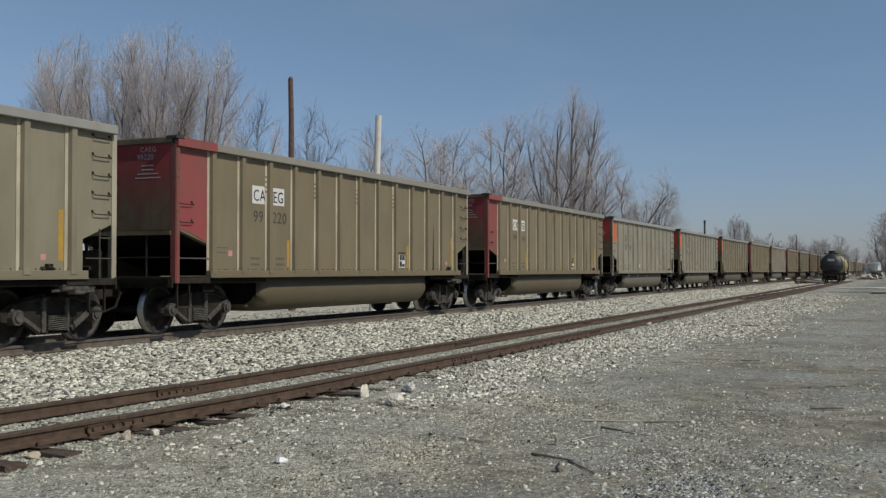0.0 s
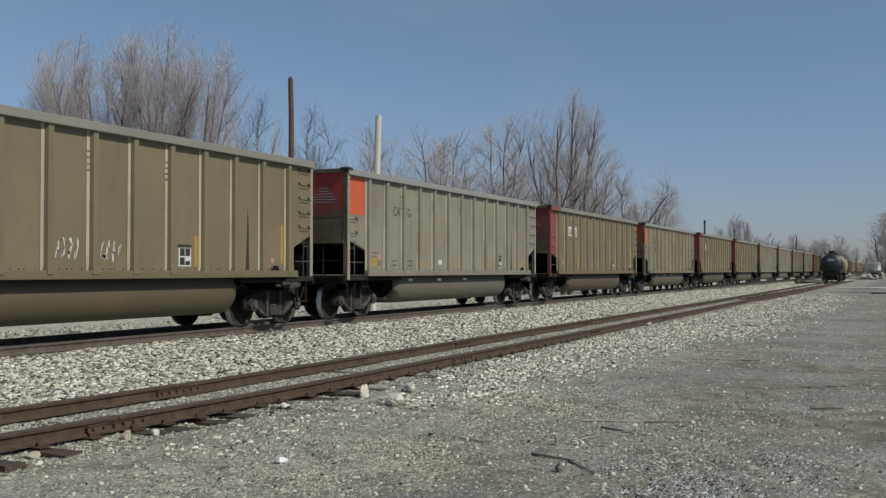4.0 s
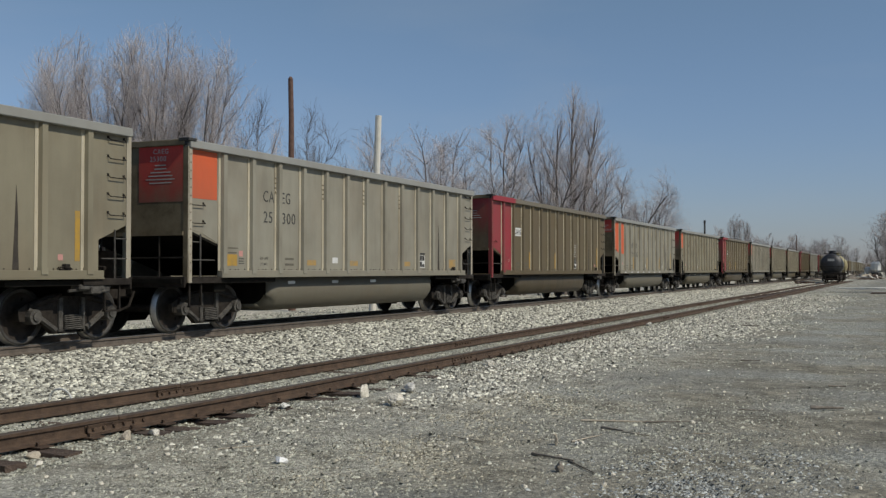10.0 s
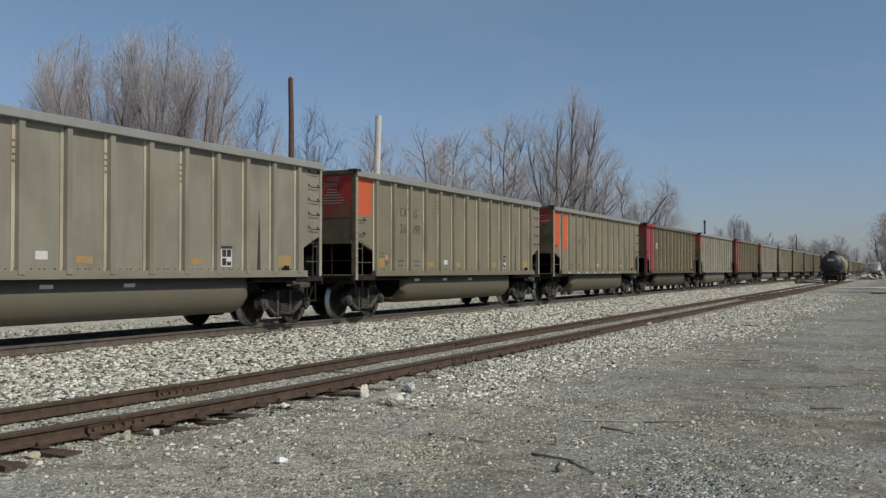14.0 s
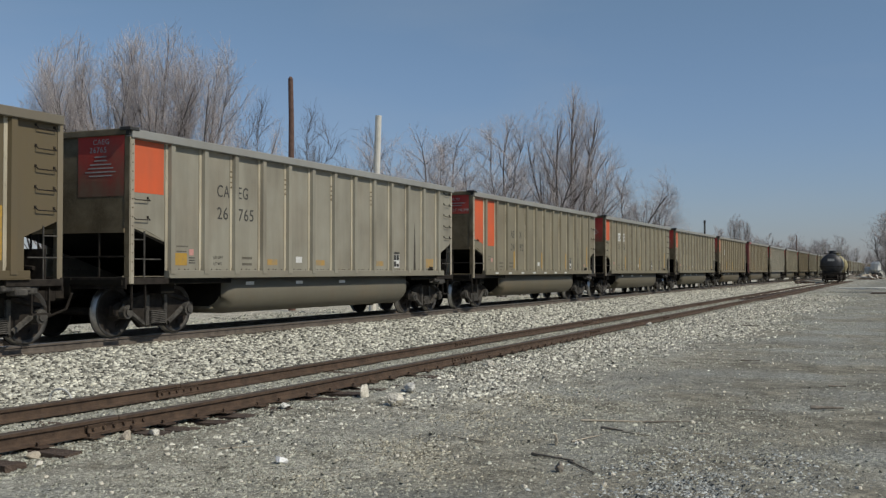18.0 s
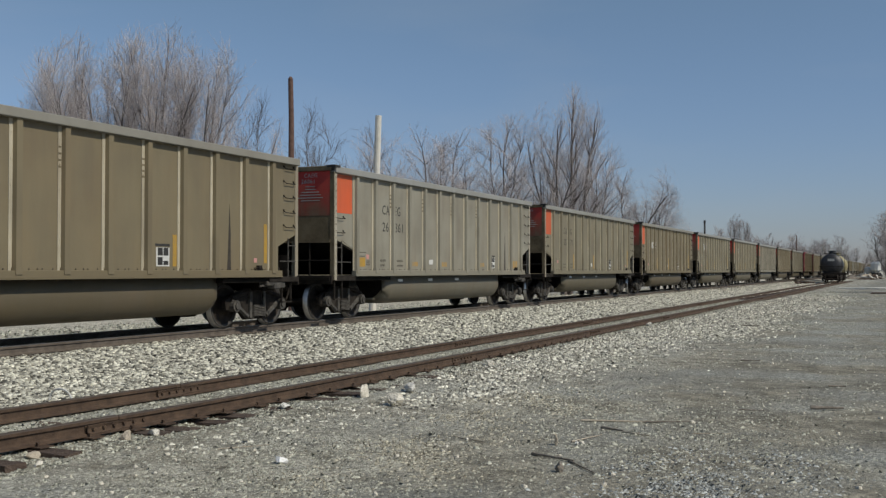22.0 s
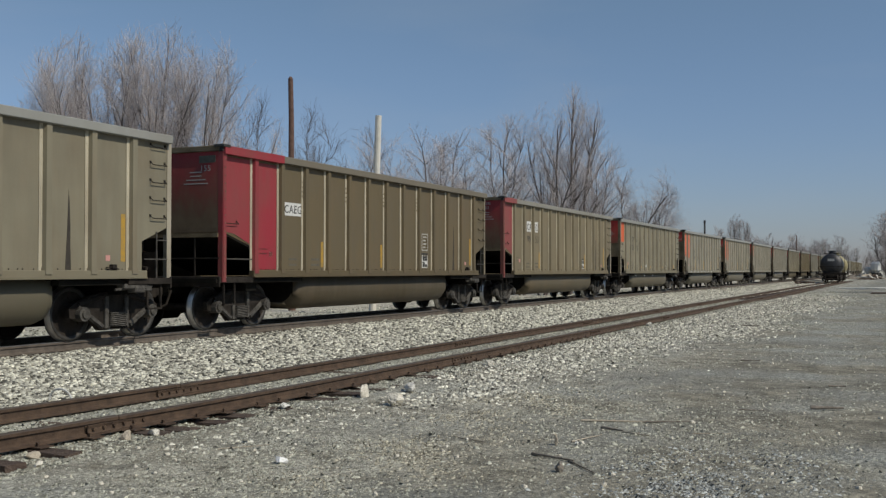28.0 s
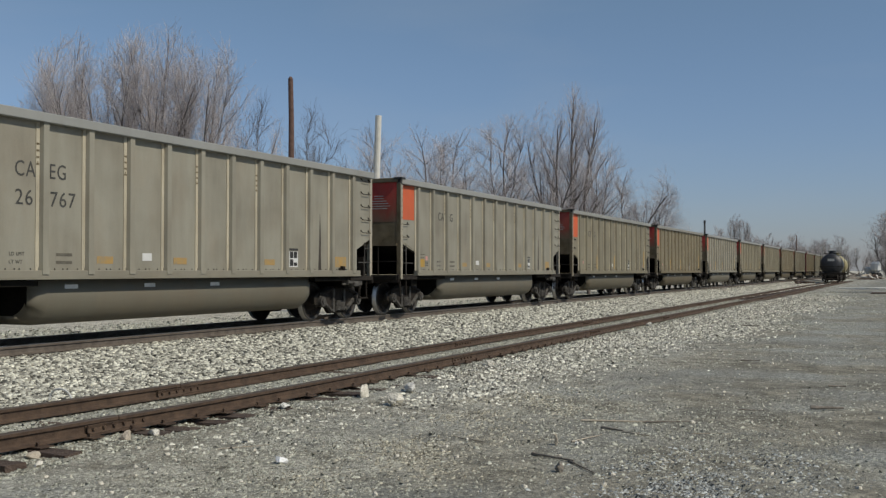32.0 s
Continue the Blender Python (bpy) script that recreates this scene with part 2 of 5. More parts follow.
def box(bm, lo, hi, bevel=0.0):
    """Adds a box from corner lo to corner hi."""
    c = [(a + b) / 2 for a, b in zip(lo, hi)]
    s = [abs(b - a) for a, b in zip(lo, hi)]
    made = bmesh.ops.create_cube(bm, size=1.0, matrix=Matrix.Translation(c) @ Matrix.Diagonal((*s, 1)))
    if bevel:
        edges = list({e for v in made["verts"] for e in v.link_edges})
        bmesh.ops.bevel(bm, geom=edges, offset=bevel, segments=1, affect="EDGES")
    return bm


def boxes(*spans, bevel=0.0):
    bm = bmesh.new()
    for lo, hi in spans:
        box(bm, lo, hi, bevel)
    return bm


def tube(bm, a, b, r0, r1=None, sides=8, caps=True):
    """Adds a round bar from a to b."""
    a, b = Vector(a), Vector(b)
    r1 = r0 if r1 is None else r1
    q = (b - a).to_track_quat("Z", "Y").to_matrix().to_4x4()
    bmesh.ops.create_cone(bm, cap_ends=caps, segments=sides, radius1=r0, radius2=r1, depth=(b - a).length,
                          matrix=Matrix.Translation((a + b) / 2) @ q)
    return bm


def extrude_profile(bm, outline, lo, hi, axis=0):
    """A closed outline (pairs across the axis) swept from lo to hi along the axis, with end caps."""
    def at(p, s):
        v = list(p)
        v.insert(axis, s)
        return v
    a = [bm.verts.new(at(p, lo)) for p in outline]
    b = [bm.verts.new(at(p, hi)) for p in outline]
    n = len(a)
    for i in range(n):
        bm.faces.new((a[i], a[(i + 1) % n], b[(i + 1) % n], b[i]))
    bm.faces.new(a[::-1])
    bm.faces.new(b)
    bmesh.ops.recalc_face_normals(bm, faces=bm.faces)
    return bm


def quick_mesh(name, verts, quads):
    """A mesh from numpy arrays of vertices and quads."""
    me = bpy.data.meshes.new(name)
    me.vertices.add(len(verts))
    me.vertices.foreach_set("co", np.asarray(verts, dtype=np.float32).ravel())
    k = quads.shape[1]
    me.loops.add(quads.size)
    me.loops.foreach_set("vertex_index", quads.astype(np.int32).ravel())
    me.polygons.add(len(quads))
    me.polygons.foreach_set("loop_start", np.arange(0, quads.size, k, dtype=np.int32))
    me.update(calc_edges=True)
    me.validate()
    return me


def smooth(me):
    me.polygons.foreach_set("use_smooth", [True] * len(me.polygons))
    return me


# ---- ground ----
GROUND_Y = [(-3000, -0.5), (-60, -0.5), (0, -0.5), (6.2, -0.5), (7.0, -0.498), (7.6, -0.496), (9.0, -0.49), (9.7, -0.465), (10.4, -0.42), (12.7, -0.2),
            (16.6, -0.2), (18.2, -0.55), (24, -0.7), (60, -0.6), (3000, -0.6)]
GY = np.array([p[0] for p in GROUND_Y]), np.array([p[1] for p in GROUND_Y])


def waves(x, y):
    return (0.5 * np.sin(0.9 * x + 1.3 * np.sin(0.7 * y)) * np.sin(1.1 * y + 0.6 * np.sin(0.53 * x))
            + 0.3 * np.sin(2.7 * x + 1.9 * y + np.sin(1.7 * x)) + 0.2 * np.sin(5.3 * y - 4.1 * x))


def ground_z(x, y):
    """Height of the ground at x, y."""
    base = np.interp(y, *GY)
    rough = np.where(np.abs(y) < 30, 0.022, 0.1)
    near_siding = np.exp(-((y - 8.35) / 1.2) ** 2)
    hollow = 0.07 * np.exp(-((y - 7.45) / 0.3) ** 2) * np.clip((15 - x) / 4, 0, 1) * (0.5 + 0.5 * np.sin(2.1 * x))
    return base + rough * waves(x, y) * (1 - 0.75 * near_siding) - hollow


def spread(start, stop, first, grow, cap):
    out, step = [start], first
    while out[-1] < stop:
        out.append(out[-1] + step)
        step = min(step * grow, cap)
    return out


def build_ground():
    xs = np.array(sorted(set([-v for v in spread(2, 3000, 0.6, 1.25, 400)] + spread(-1.4, 40, 0.2, 1.004, 0.4)
                             + spread(40.5, 3500, 0.5, 1.06, 400))))
    ys = np.array(sorted(set([-v for v in spread(2, 3000, 0.5, 1.22, 400)] + spread(-1.8, 20, 0.2, 1.0, 0.2)
                             + spread(20.3, 3000, 0.4, 1.13, 400))))
    X, Y = np.meshgrid(xs, ys, indexing="ij")
    Z = ground_z(X, Y)
    verts = np.stack([X, Y, Z], -1).reshape(-1, 3)
    i, j = np.meshgrid(np.arange(len(xs) - 1), np.arange(len(ys) - 1), indexing="ij")
    a = (i * len(ys) + j).ravel()
    quads = np.stack([a, a + len(ys), a + len(ys) + 1, a + 1], -1)
    me = smooth(quick_mesh("ground", verts, quads))
    tagged(part("ground", me, M_GROUND, None), "grey gravel and packed dirt railway yard ground", "ground", kind="structure")


build_ground()


# ---- tracks ----
MAIN_Y, GAUGE = 14.38, 1.435
SIDING_Z = -0.30


def siding_y(x):
    """The siding's centre line: it comes in from a slight bend, runs straight, and leans towards the main track far off."""
    return 8.355 + 0.26 * max(0.0, min(1.4, (11.6 - x) / 4.6)) ** 1.3 + 0.4 * max(0.0, min(1.0, (x - 30) / 80)) ** 1.4


RAIL_OUTLINE = [(-0.070, -0.165), (0.070, -0.165), (0.070, -0.152), (0.014, -0.138), (0.009, -0.122), (0.009, -0.052), (0.034, -0.044),
                (0.036, -0.012), (0.028, 0.0), (-0.028, 0.0), (-0.036, -0.012), (-0.034, -0.044), (-0.009, -0.052),
                (-0.009, -0.122), (-0.014, -0.138), (-0.070, -0.152)]


def rail_mesh(name, length, steps=1, path=None):
    """One rail along x from 0 to length, with its top at z = 0."""
    bm = bmesh.new()
    rings = []
    for s in range(steps + 1):
        x = length * s / steps
        dy = path(x) if path else 0.0
        rings.append([bm.verts.new((x, p[0] + dy, p[1])) for p in RAIL_OUTLINE])
    n = len(RAIL_OUTLINE)
    for r0, r1 in zip(rings, rings[1:]):
        for i in range(n):
            f = bm.faces.new((r0[i], r0[(i + 1) % n], r1[(i + 1) % n], r1[i]))
            f.material_index = 1 if i in (7, 8, 9) else 0
    bm.faces.new(rings[0])
    bm.faces.new(rings[-1][::-1])
    bmesh.ops.recalc_face_normals(bm, faces=bm.faces)
    me = bpy.data.meshes.new(name)
    bm.to_mesh(me)
    bm.free()
    return me


def build_track_rails():
    main = tagged(new("main_track"), "main railway track with rusty steel rails on pale ballast", "railway track", kind="structure")
    me = rail_mesh("rail", 24.0)
    me.materials.append(M_MAINRAIL)
    me.materials.append(M_SHINY)
    for i in range(-2, 16):
        for side in (-1, 1):
            part("rail", me, M_RUST, main, loc=(i * 24.0, MAIN_Y + side * (GAUGE / 2 + 0.036), 0))
    siding = tagged(new("siding_track"), "rusty jointed siding track on half-buried timber ties", "railway track", kind="structure")
    bar = bmesh.new()
    extrude_profile(bar, [(0.010, -0.05), (0.034, -0.054), (0.022, -0.085), (0.030, -0.12), (0.040, -0.14), (0.016, -0.137)], -0.45, 0.45)
    for k in range(6):
        tube(bar, (-0.38 + 0.152 * k, 0.02, -0.09), (-0.38 + 0.152 * k, 0.055, -0.09), 0.019, sides=6)
    bar_me = bpy.data.meshes.new("joint_bar")
    bar.to_mesh(bar_me)
    bar.free()
    bar_me.materials.append(M_RUST)
    for side, first, length in ((-1, 8.62 - 9.06, 9.06), (1, 11.35 - 9.91, 9.91)):
        for i in range(-1, 17):
            x0 = first + i * length
            path = None if 11.6 < x0 < 30 - length else (lambda x, b=x0: siding_y(b + x) - siding_y(b))
            me = rail_mesh("rail", length - 0.012, 1 if path is None else 8, path)
            me.materials.append(M_RUST)
            me.materials.append(M_RAILHEAD)
            y = siding_y(x0) + side * (GAUGE / 2 + 0.036)
            rail = part("rail", me, M_RUST, siding, loc=(x0, y, SIDING_Z + random.uniform(-0.008, 0.008)))
            for face in (-1, 1):
                j = part("joint_bar", bar_me, M_RUST, siding, loc=(x0 - 0.006, y, SIDING_Z))
                j.rotation_euler = (0, 0, 0 if face > 0 else math.pi)
    return main, siding


MAIN_TRACK, SIDING_TRACK = build_track_rails()


# ---- hopper train: gondola cars ----
PITCH = 16.18                     # coupler to coupler
X_LO, X_HI = -7.48, 7.05          # ends of the body
HALF, SKIN = 1.60, 1.50           # half width over the posts, and at the side sheets
TOP, SILL = 3.84, 1.11
BAY = 1.2                         # leading bay, from the corner to the first post
POSTS = [X_LO + BAY + i * 1.0275 for i in range(13)]
WHEEL_R = 0.485
TRUCK_X, AXLE = 6.15, 0.89


def bezel(name, spans, bevel=0.0):
    me = bpy.data.meshes.new(name)
    bm = boxes(*spans, bevel=bevel)
    bm.to_mesh(me)
    bm.free()
    return me


def outline_plate(name, pts, y0, y1):
    """A plate in the x-z plane, from y0 to y1."""
    bm = bmesh.new()
    a = [bm.verts.new((x, y0, z)) for x, z in pts]
    b = [bm.verts.new((x, y1, z)) for x, z in pts]
    n = len(a)
    bm.faces.new(a)
    bm.faces.new(b[::-1])
    for i in range(n):
        bm.faces.new((a[i], b[i], b[(i + 1) % n], a[(i + 1) % n]))
    bmesh.ops.recalc_face_normals(bm, faces=bm.faces)
    me = bpy.data.meshes.new(name)
    bm.to_mesh(me)
    bm.free()
    return me


def car_meshes():
    """The meshes that all cars share."""
    d = {}
    # side sheet with the corners cut away above the end platforms
    side = [(X_LO + BAY, SILL + 0.14), (X_HI - 0.72, SILL + 0.14), (X_HI - 0.72, 1.80), (X_HI - 0.02, 2.08), (X_HI - 0.02, TOP - 0.1),
            (X_LO + 0.02, TOP - 0.1), (X_LO + 0.02, 2.08), (X_LO + 0.5, 2.02), (X_LO + BAY, 1.76)]
    bm = bmesh.new()
    bm.from_mesh(outline_plate("side_sheet", side, -0.006, 0.006))
    flat = set(bm.faces)
    for x in POSTS[:-1]:
        for off in (0.27, 0.45, 0.55, 0.78):
            tube(bm, (x + off, 0.0, SILL + 0.175), (x + off, -0.02, SILL + 0.175), 0.011, sides=6)
    for f in bm.faces:
        f.material_index = 0 if f in flat else 1
    d["side_sheet"] = bpy.data.meshes.new("side_sheet")
    bm.to_mesh(d["side_sheet"])
    bm.free()
    d["side_sheet"].materials.append(M_PAINT)
    d["side_sheet"].materials.append(M_STREAK)
    # pressed side post: foot flanges, sloping webs and a flat cap
    bm = bmesh.new()
    extrude_profile(bm, [(-0.155, 0.0), (-0.155, -0.014), (-0.084, -0.016), (-0.062, -0.086), (0.052, -0.090), (0.078, -0.016),
                         (0.13, -0.014), (0.13, 0.0)], SILL + 0.148, TOP - 0.14, axis=2)
    # flared foot that laps over the sill
    extrude_profile(bm, [(-0.1, -0.01), (-0.075, -0.1), (0.065, -0.104), (0.09, -0.01)], SILL + 0.085, SILL + 0.2, axis=2)
    for i in range(6):
        tube(bm, (-0.12, -0.012, 1.35 + 0.42 * i), (-0.12, -0.022, 1.35 + 0.42 * i), 0.011, sides=5)
    for f in bm.faces:
        if f.calc_center_median().x < -0.10 and abs(f.normal.z) < 0.5 and f.calc_center_median().z > SILL + 0.22:
            f.material_index = 1
    d["side_post"] = bpy.data.meshes.new("side_post")
    bm.to_mesh(d["side_post"])
    bm.free()
    d["side_post"].materials.append(M_PAINT)
    d["side_post"].materials.append(M_BARE)
    # every other post has four worn slots near its head
    bm = bmesh.new()
    bm.from_mesh(d["side_post"])
    for i in range(4):
        box(bm, (-0.15, -0.017, 2.98 + 0.11 * i), (-0.088, -0.012, 3.015 + 0.11 * i))
    for f in bm.faces:
        c = f.calc_center_median()
        if 2.97 < c.z < 3.36 and c.x < -0.08 and f.calc_area() < 0.01:
            f.material_index = 2
    d["slotted_post"] = bpy.data.meshes.new("side_post")
    bm.to_mesh(d["slotted_post"])
    bm.free()
    for m in (M_PAINT, M_BARE, M_ENDDARK):
        d["slotted_post"].materials.append(m)
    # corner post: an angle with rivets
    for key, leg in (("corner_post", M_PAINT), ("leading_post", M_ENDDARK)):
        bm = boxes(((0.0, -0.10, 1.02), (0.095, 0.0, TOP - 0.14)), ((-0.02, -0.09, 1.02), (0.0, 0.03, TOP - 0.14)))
        # end-facing sides; the leading post's are coloured dark to stand for shade
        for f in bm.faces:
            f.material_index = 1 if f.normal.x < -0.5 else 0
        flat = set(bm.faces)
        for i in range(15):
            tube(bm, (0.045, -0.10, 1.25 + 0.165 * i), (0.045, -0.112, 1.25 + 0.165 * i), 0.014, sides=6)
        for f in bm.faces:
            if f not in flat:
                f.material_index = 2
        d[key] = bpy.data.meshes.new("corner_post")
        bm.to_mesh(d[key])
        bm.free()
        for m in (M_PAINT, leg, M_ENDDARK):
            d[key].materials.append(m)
    d["top_chord"] = bezel("top_chord", [((X_LO, -0.12, TOP - 0.16), (X_HI, 0.04, TOP))], 0.012)
    d["end_chord"] = bezel("end_chord", [((-0.06, -SKIN - 0.02, TOP - 0.11), (0.12, SKIN + 0.02, TOP + 0.01))], 0.012)
    d["end_cap"] = bezel("end_cap", [((-0.09, -0.16, -0.03), (0.16, 0.10, 0.03)), ((-0.05, -0.1, -0.11), (0.1, 0.08, -0.03))], 0.008)
    d["side_sill"] = bezel("side_sill", [((X_LO + 1.1, -0.09, SILL + 0.02), (X_HI - 0.66, 0.05, SILL + 0.15)),
                                         ((X_LO + 1.1, -0.11, SILL), (X_HI - 0.66, 0.05, SILL + 0.022))], 0.006)
    d["end_wall"] = bezel("end_wall", [((-0.012, -SKIN, 1.95), (0.012, SKIN, TOP - 0.08)),
                                       ((-0.05, -SKIN + 0.02, 1.95), (0.0, SKIN - 0.02, 2.03))])
    bm = bmesh.new()
    extrude_profile(bm, [(0.0, 2.06), (0.0, 2.10), (1.05, 1.81), (3.2, 1.16), (3.1, 1.14), (1.0, 1.77)], -SKIN + 0.02, SKIN - 0.02, axis=1)
    d["slope_sheet"] = bpy.data.meshes.new("slope_sheet")
    bm.to_mesh(d["slope_sheet"])
    bm.free()
    # bathtub: flat upper side, round belly
    prof = [(-1.36, SILL), (-1.36, 0.74)]
    prof += [(-1.36 + 0.40 * (1 - math.cos(a)), 0.74 - 0.40 * math.sin(a)) for a in [math.pi / 2 * i / 7 for i in range(1, 8)]]
    prof += [(-0.22, 0.34), (-0.22, SILL)]
    bm = bmesh.new()
    rings = []
    for x, shrink in ((-4.25, 0.16), (-4.15, 0.05), (-3.95, 0.0), (4.15, 0.0), (4.35, 0.05), (4.45, 0.16)):
        ring = []
        for y, z in prof:
            ring.append(bm.verts.new((x, y + (shrink if y < -1.0 else 0), z + (shrink if z < 0.6 else 0))))
        rings.append(ring)
    n = len(prof)
    for r0, r1 in zip(rings, rings[1:]):
        for i in range(n):
            bm.faces.new((r0[i], r0[(i + 1) % n], r1[(i + 1) % n], r1[i]))
    for f in bm.faces:
        f.smooth = True
    # end faces: soot and their shade, both put into one black
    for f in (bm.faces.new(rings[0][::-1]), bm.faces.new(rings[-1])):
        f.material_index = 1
    bmesh.ops.recalc_face_normals(bm, faces=bm.faces)
    d["tub"] = bpy.data.meshes.new("tub")
    bm.to_mesh(d["tub"])
    bm.free()
    d["tub"].materials.append(M_PAINT)
    d["tub"].materials.append(M_SOOTSHADE)
    d["floor_frame"] = bezel("floor_frame", [((-7.6, -0.28, 0.78), (7.6, 0.28, 1.12)), ((-7.6, -1.5, 1.0), (-4.3, 1.5, 1.09)),
                                             ((4.3, -1.5, 1.0), (7.0, 1.5, 1.09)), ((-6.35, -1.35, 0.82), (-5.95, 1.35, 1.05)),
                                             ((5.95, -1.35, 0.82), (6.35, 1.35, 1.05))])
    d["end_sill"] = bezel("end_sill", [((-0.06, -SKIN - 0.06, 1.0), (1.12, SKIN + 0.06, 1.12)), ((-0.08, -SKIN - 0.06, 0.92), (-0.04, SKIN + 0.06, 1.14))], 0.01)
    # coupler with its draft gear and the hanging air hose
    bm = boxes(((0.0, -0.13, 0.72), (0.55, 0.13, 0.98)), ((-0.22, -0.16, 0.68), (0.02, 0.1, 1.0)), ((-0.30, 0.02, 0.7), (-0.05, 0.17, 0.98)), bevel=0.03)
    tube(bm, (0.1, -0.45, 0.85), (-0.02, -0.42, 0.55), 0.025)
    tube(bm, (-0.02, -0.42, 0.55), (-0.22, -0.2, 0.42), 0.025)
    d["coupler"] = bpy.data.meshes.new("coupler")
    bm.to_mesh(d["coupler"])
    bm.free()
    # grab iron
    bm = bmesh.new()
    tube(bm, (-0.2, -0.065, -0.02), (0.2, -0.065, -0.02), 0.0095, sides=6)
    for s in (-1, 1):
        tube(bm, (0.2 * s, -0.01, 0.03), (0.2 * s, -0.065, -0.02), 0.0095, sides=6)
        box(bm, (0.2 * s - 0.02, -0.014, 0.01), (0.2 * s + 0.02, 0.0, 0.055))
    d["grab_iron"] = bpy.data.meshes.new("grab_iron")
    bm.to_mesh(d["grab_iron"])
    bm.free()
    # hand rail of the end platform
    bm = bmesh.new()
    tube(bm, (-0.04, 0, 1.08), (-0.04, 0, 1.99), 0.018, sides=8)
    for z in (1.47, 1.83):
        tube(bm, (-0.46, 0, z), (-0.04 if z > 1.5 else 0.42, 0, z), 0.013, sides=6)
    d["platform_rail"] = bpy.data.meshes.new("platform_rail")
    bm.to_mesh(d["platform_rail"])
    bm.free()
    bm = bmesh.new()
    tube(bm, (-0.48, 0, 1.50), (0.62, 0, 1.50), 0.016, sides=6)
    d["platform_bar"] = bpy.data.meshes.new("platform_rail")
    bm.to_mesh(d["platform_bar"])
    bm.free()
    bm = boxes(((-0.012, -0.9, 1.1), (0.012, -0.87, 2.0)), ((-0.012, 0.6, 1.1), (0.012, 0.63, 2.0)), ((-0.012, -1.5, 1.5), (0.012, 1.5, 1.53)))
    d["end_rail"] = bpy.data.meshes.new("end_rail")
    bm.to_mesh(d["end_rail"])
    bm.free()
    # step hanging below the corner
    bm = boxes(((-0.2, -0.02, 0.55), (-0.17, 0.02, 1.05)), ((0.17, -0.02, 0.55), (0.2, 0.02, 1.05)), ((-0.2, -0.04, 0.53), (0.2, 0.04, 0.56)))
    d["step"] = bpy.data.meshes.new("step")
    bm.to_mesh(d["step"])
    bm.free()
    # truck bolster, side frame, springs, wheel set
    d["truck"] = bezel("truck", [((-0.2, -1.05, 0.48), (0.2, 1.05, 0.78)), ((-0.06, -0.9, 0.3), (0.06, 0.9, 0.44)),
                                 ((-0.55, -0.78, 0.36), (-0.45, 0.78, 0.5)), ((0.45, -0.78, 0.36), (0.55, 0.78, 0.5))], 0.03)
    bm = bmesh.new()
    outer = [(-1.16, 0.60), (-1.05, 0.66), (-0.62, 0.80), (-0.35, 0.86), (0.35, 0.86), (0.62, 0.80), (1.05, 0.66), (1.16, 0.60), (1.14, 0.42),
             (1.0, 0.40), (0.9, 0.44), (0.66, 0.40), (0.40, 0.17), (-0.40, 0.17), (-0.66, 0.40), (-0.9, 0.44), (-1.0, 0.40), (-1.14, 0.42)]
    extrude_profile(bm, [(x, z) for x, z in outer], -0.05, 0.05, axis=1)
    plain_faces = set(bm.faces)
    for sx in (-1, 1):
        # cast ribs round the windows stand proud of the frame
        tube(bm, (0.98 * sx, -0.06, 0.62), (0.36 * sx, -0.06, 0.24), 0.055, sides=6)
        tube(bm, (0.95 * sx, -0.06, 0.66), (0.3 * sx, -0.06, 0.80), 0.05, sides=6)
        box(bm, (0.26 * sx - 0.05, -0.1, 0.2), (0.26 * sx + 0.05, 0.0, 0.8), 0.01)
        tube(bm, (AXLE * sx, -0.17, WHEEL_R), (AXLE * sx, 0.05, WHEEL_R), 0.13, sides=12)
        tube(bm, (AXLE * sx, -0.2, WHEEL_R), (AXLE * sx, -0.16, WHEEL_R), 0.075, sides=10)
    # ribs above 0.62 m in dark steel: the body's shade put into colour
    for f in bm.faces:
        f.material_index = 0 if f in plain_faces or f.calc_center_median().z > 0.62 else 1
    d["side_frame"] = bpy.data.meshes.new("side_frame")
    bm.to_mesh(d["side_frame"])
    bm.free()
    d["side_frame"].materials.append(M_TRUCK)
    d["side_frame"].materials.append(M_FRAME)
    bm = bmesh.new()
    zig = [(-0.24, 0.19), (0.24, 0.19)]
    for i in range(7):
        zig += [(0.225, 0.235 + 0.036 * i), (0.19, 0.253 + 0.036 * i)]
    zig += [(0.225, 0.487), (-0.225, 0.487)]
    for i in reversed(range(7)):
        zig += [(-0.19, 0.253 + 0.036 * i), (-0.225, 0.235 + 0.036 * i)]
    rings = []
    for y, grow in ((-0.085, 0.0), (-0.07, 1.0), (0.07, 1.0), (0.085, 0.0)):
        rings.append([bm.verts.new((x * (0.97 + 0.03 * grow), y if i % 2 == 0 else y * (0.72 if abs(y) > 0.08 else 1), z)) for i, (x, z) in enumerate(zig)])
    n = len(zig)
    for r0, r1 in zip(rings, rings[1:]):
        for i in range(n):
            bm.faces.new((r0[i], r0[(i + 1) % n], r1[(i + 1) % n], r1[i]))
    for ring in (rings[0], rings[-1]):
        for i in range(1, n // 2 - 0):
            j, k = i, n - i + 1
            if j + 1 < k - 1 and k < n:
                bm.faces.new((ring[j], ring[j + 1], ring[k - 1], ring[k]))
    bmesh.ops.recalc_face_normals(bm, faces=bm.faces)
    d["truck_spring"] = bpy.data.meshes.new("truck_spring")
    bm.to_mesh(d["truck_spring"])
    bm.free()
    bm = bmesh.new()
    tube(bm, (0, -1.05, 0), (0, 1.05, 0), 0.075, sides=10)
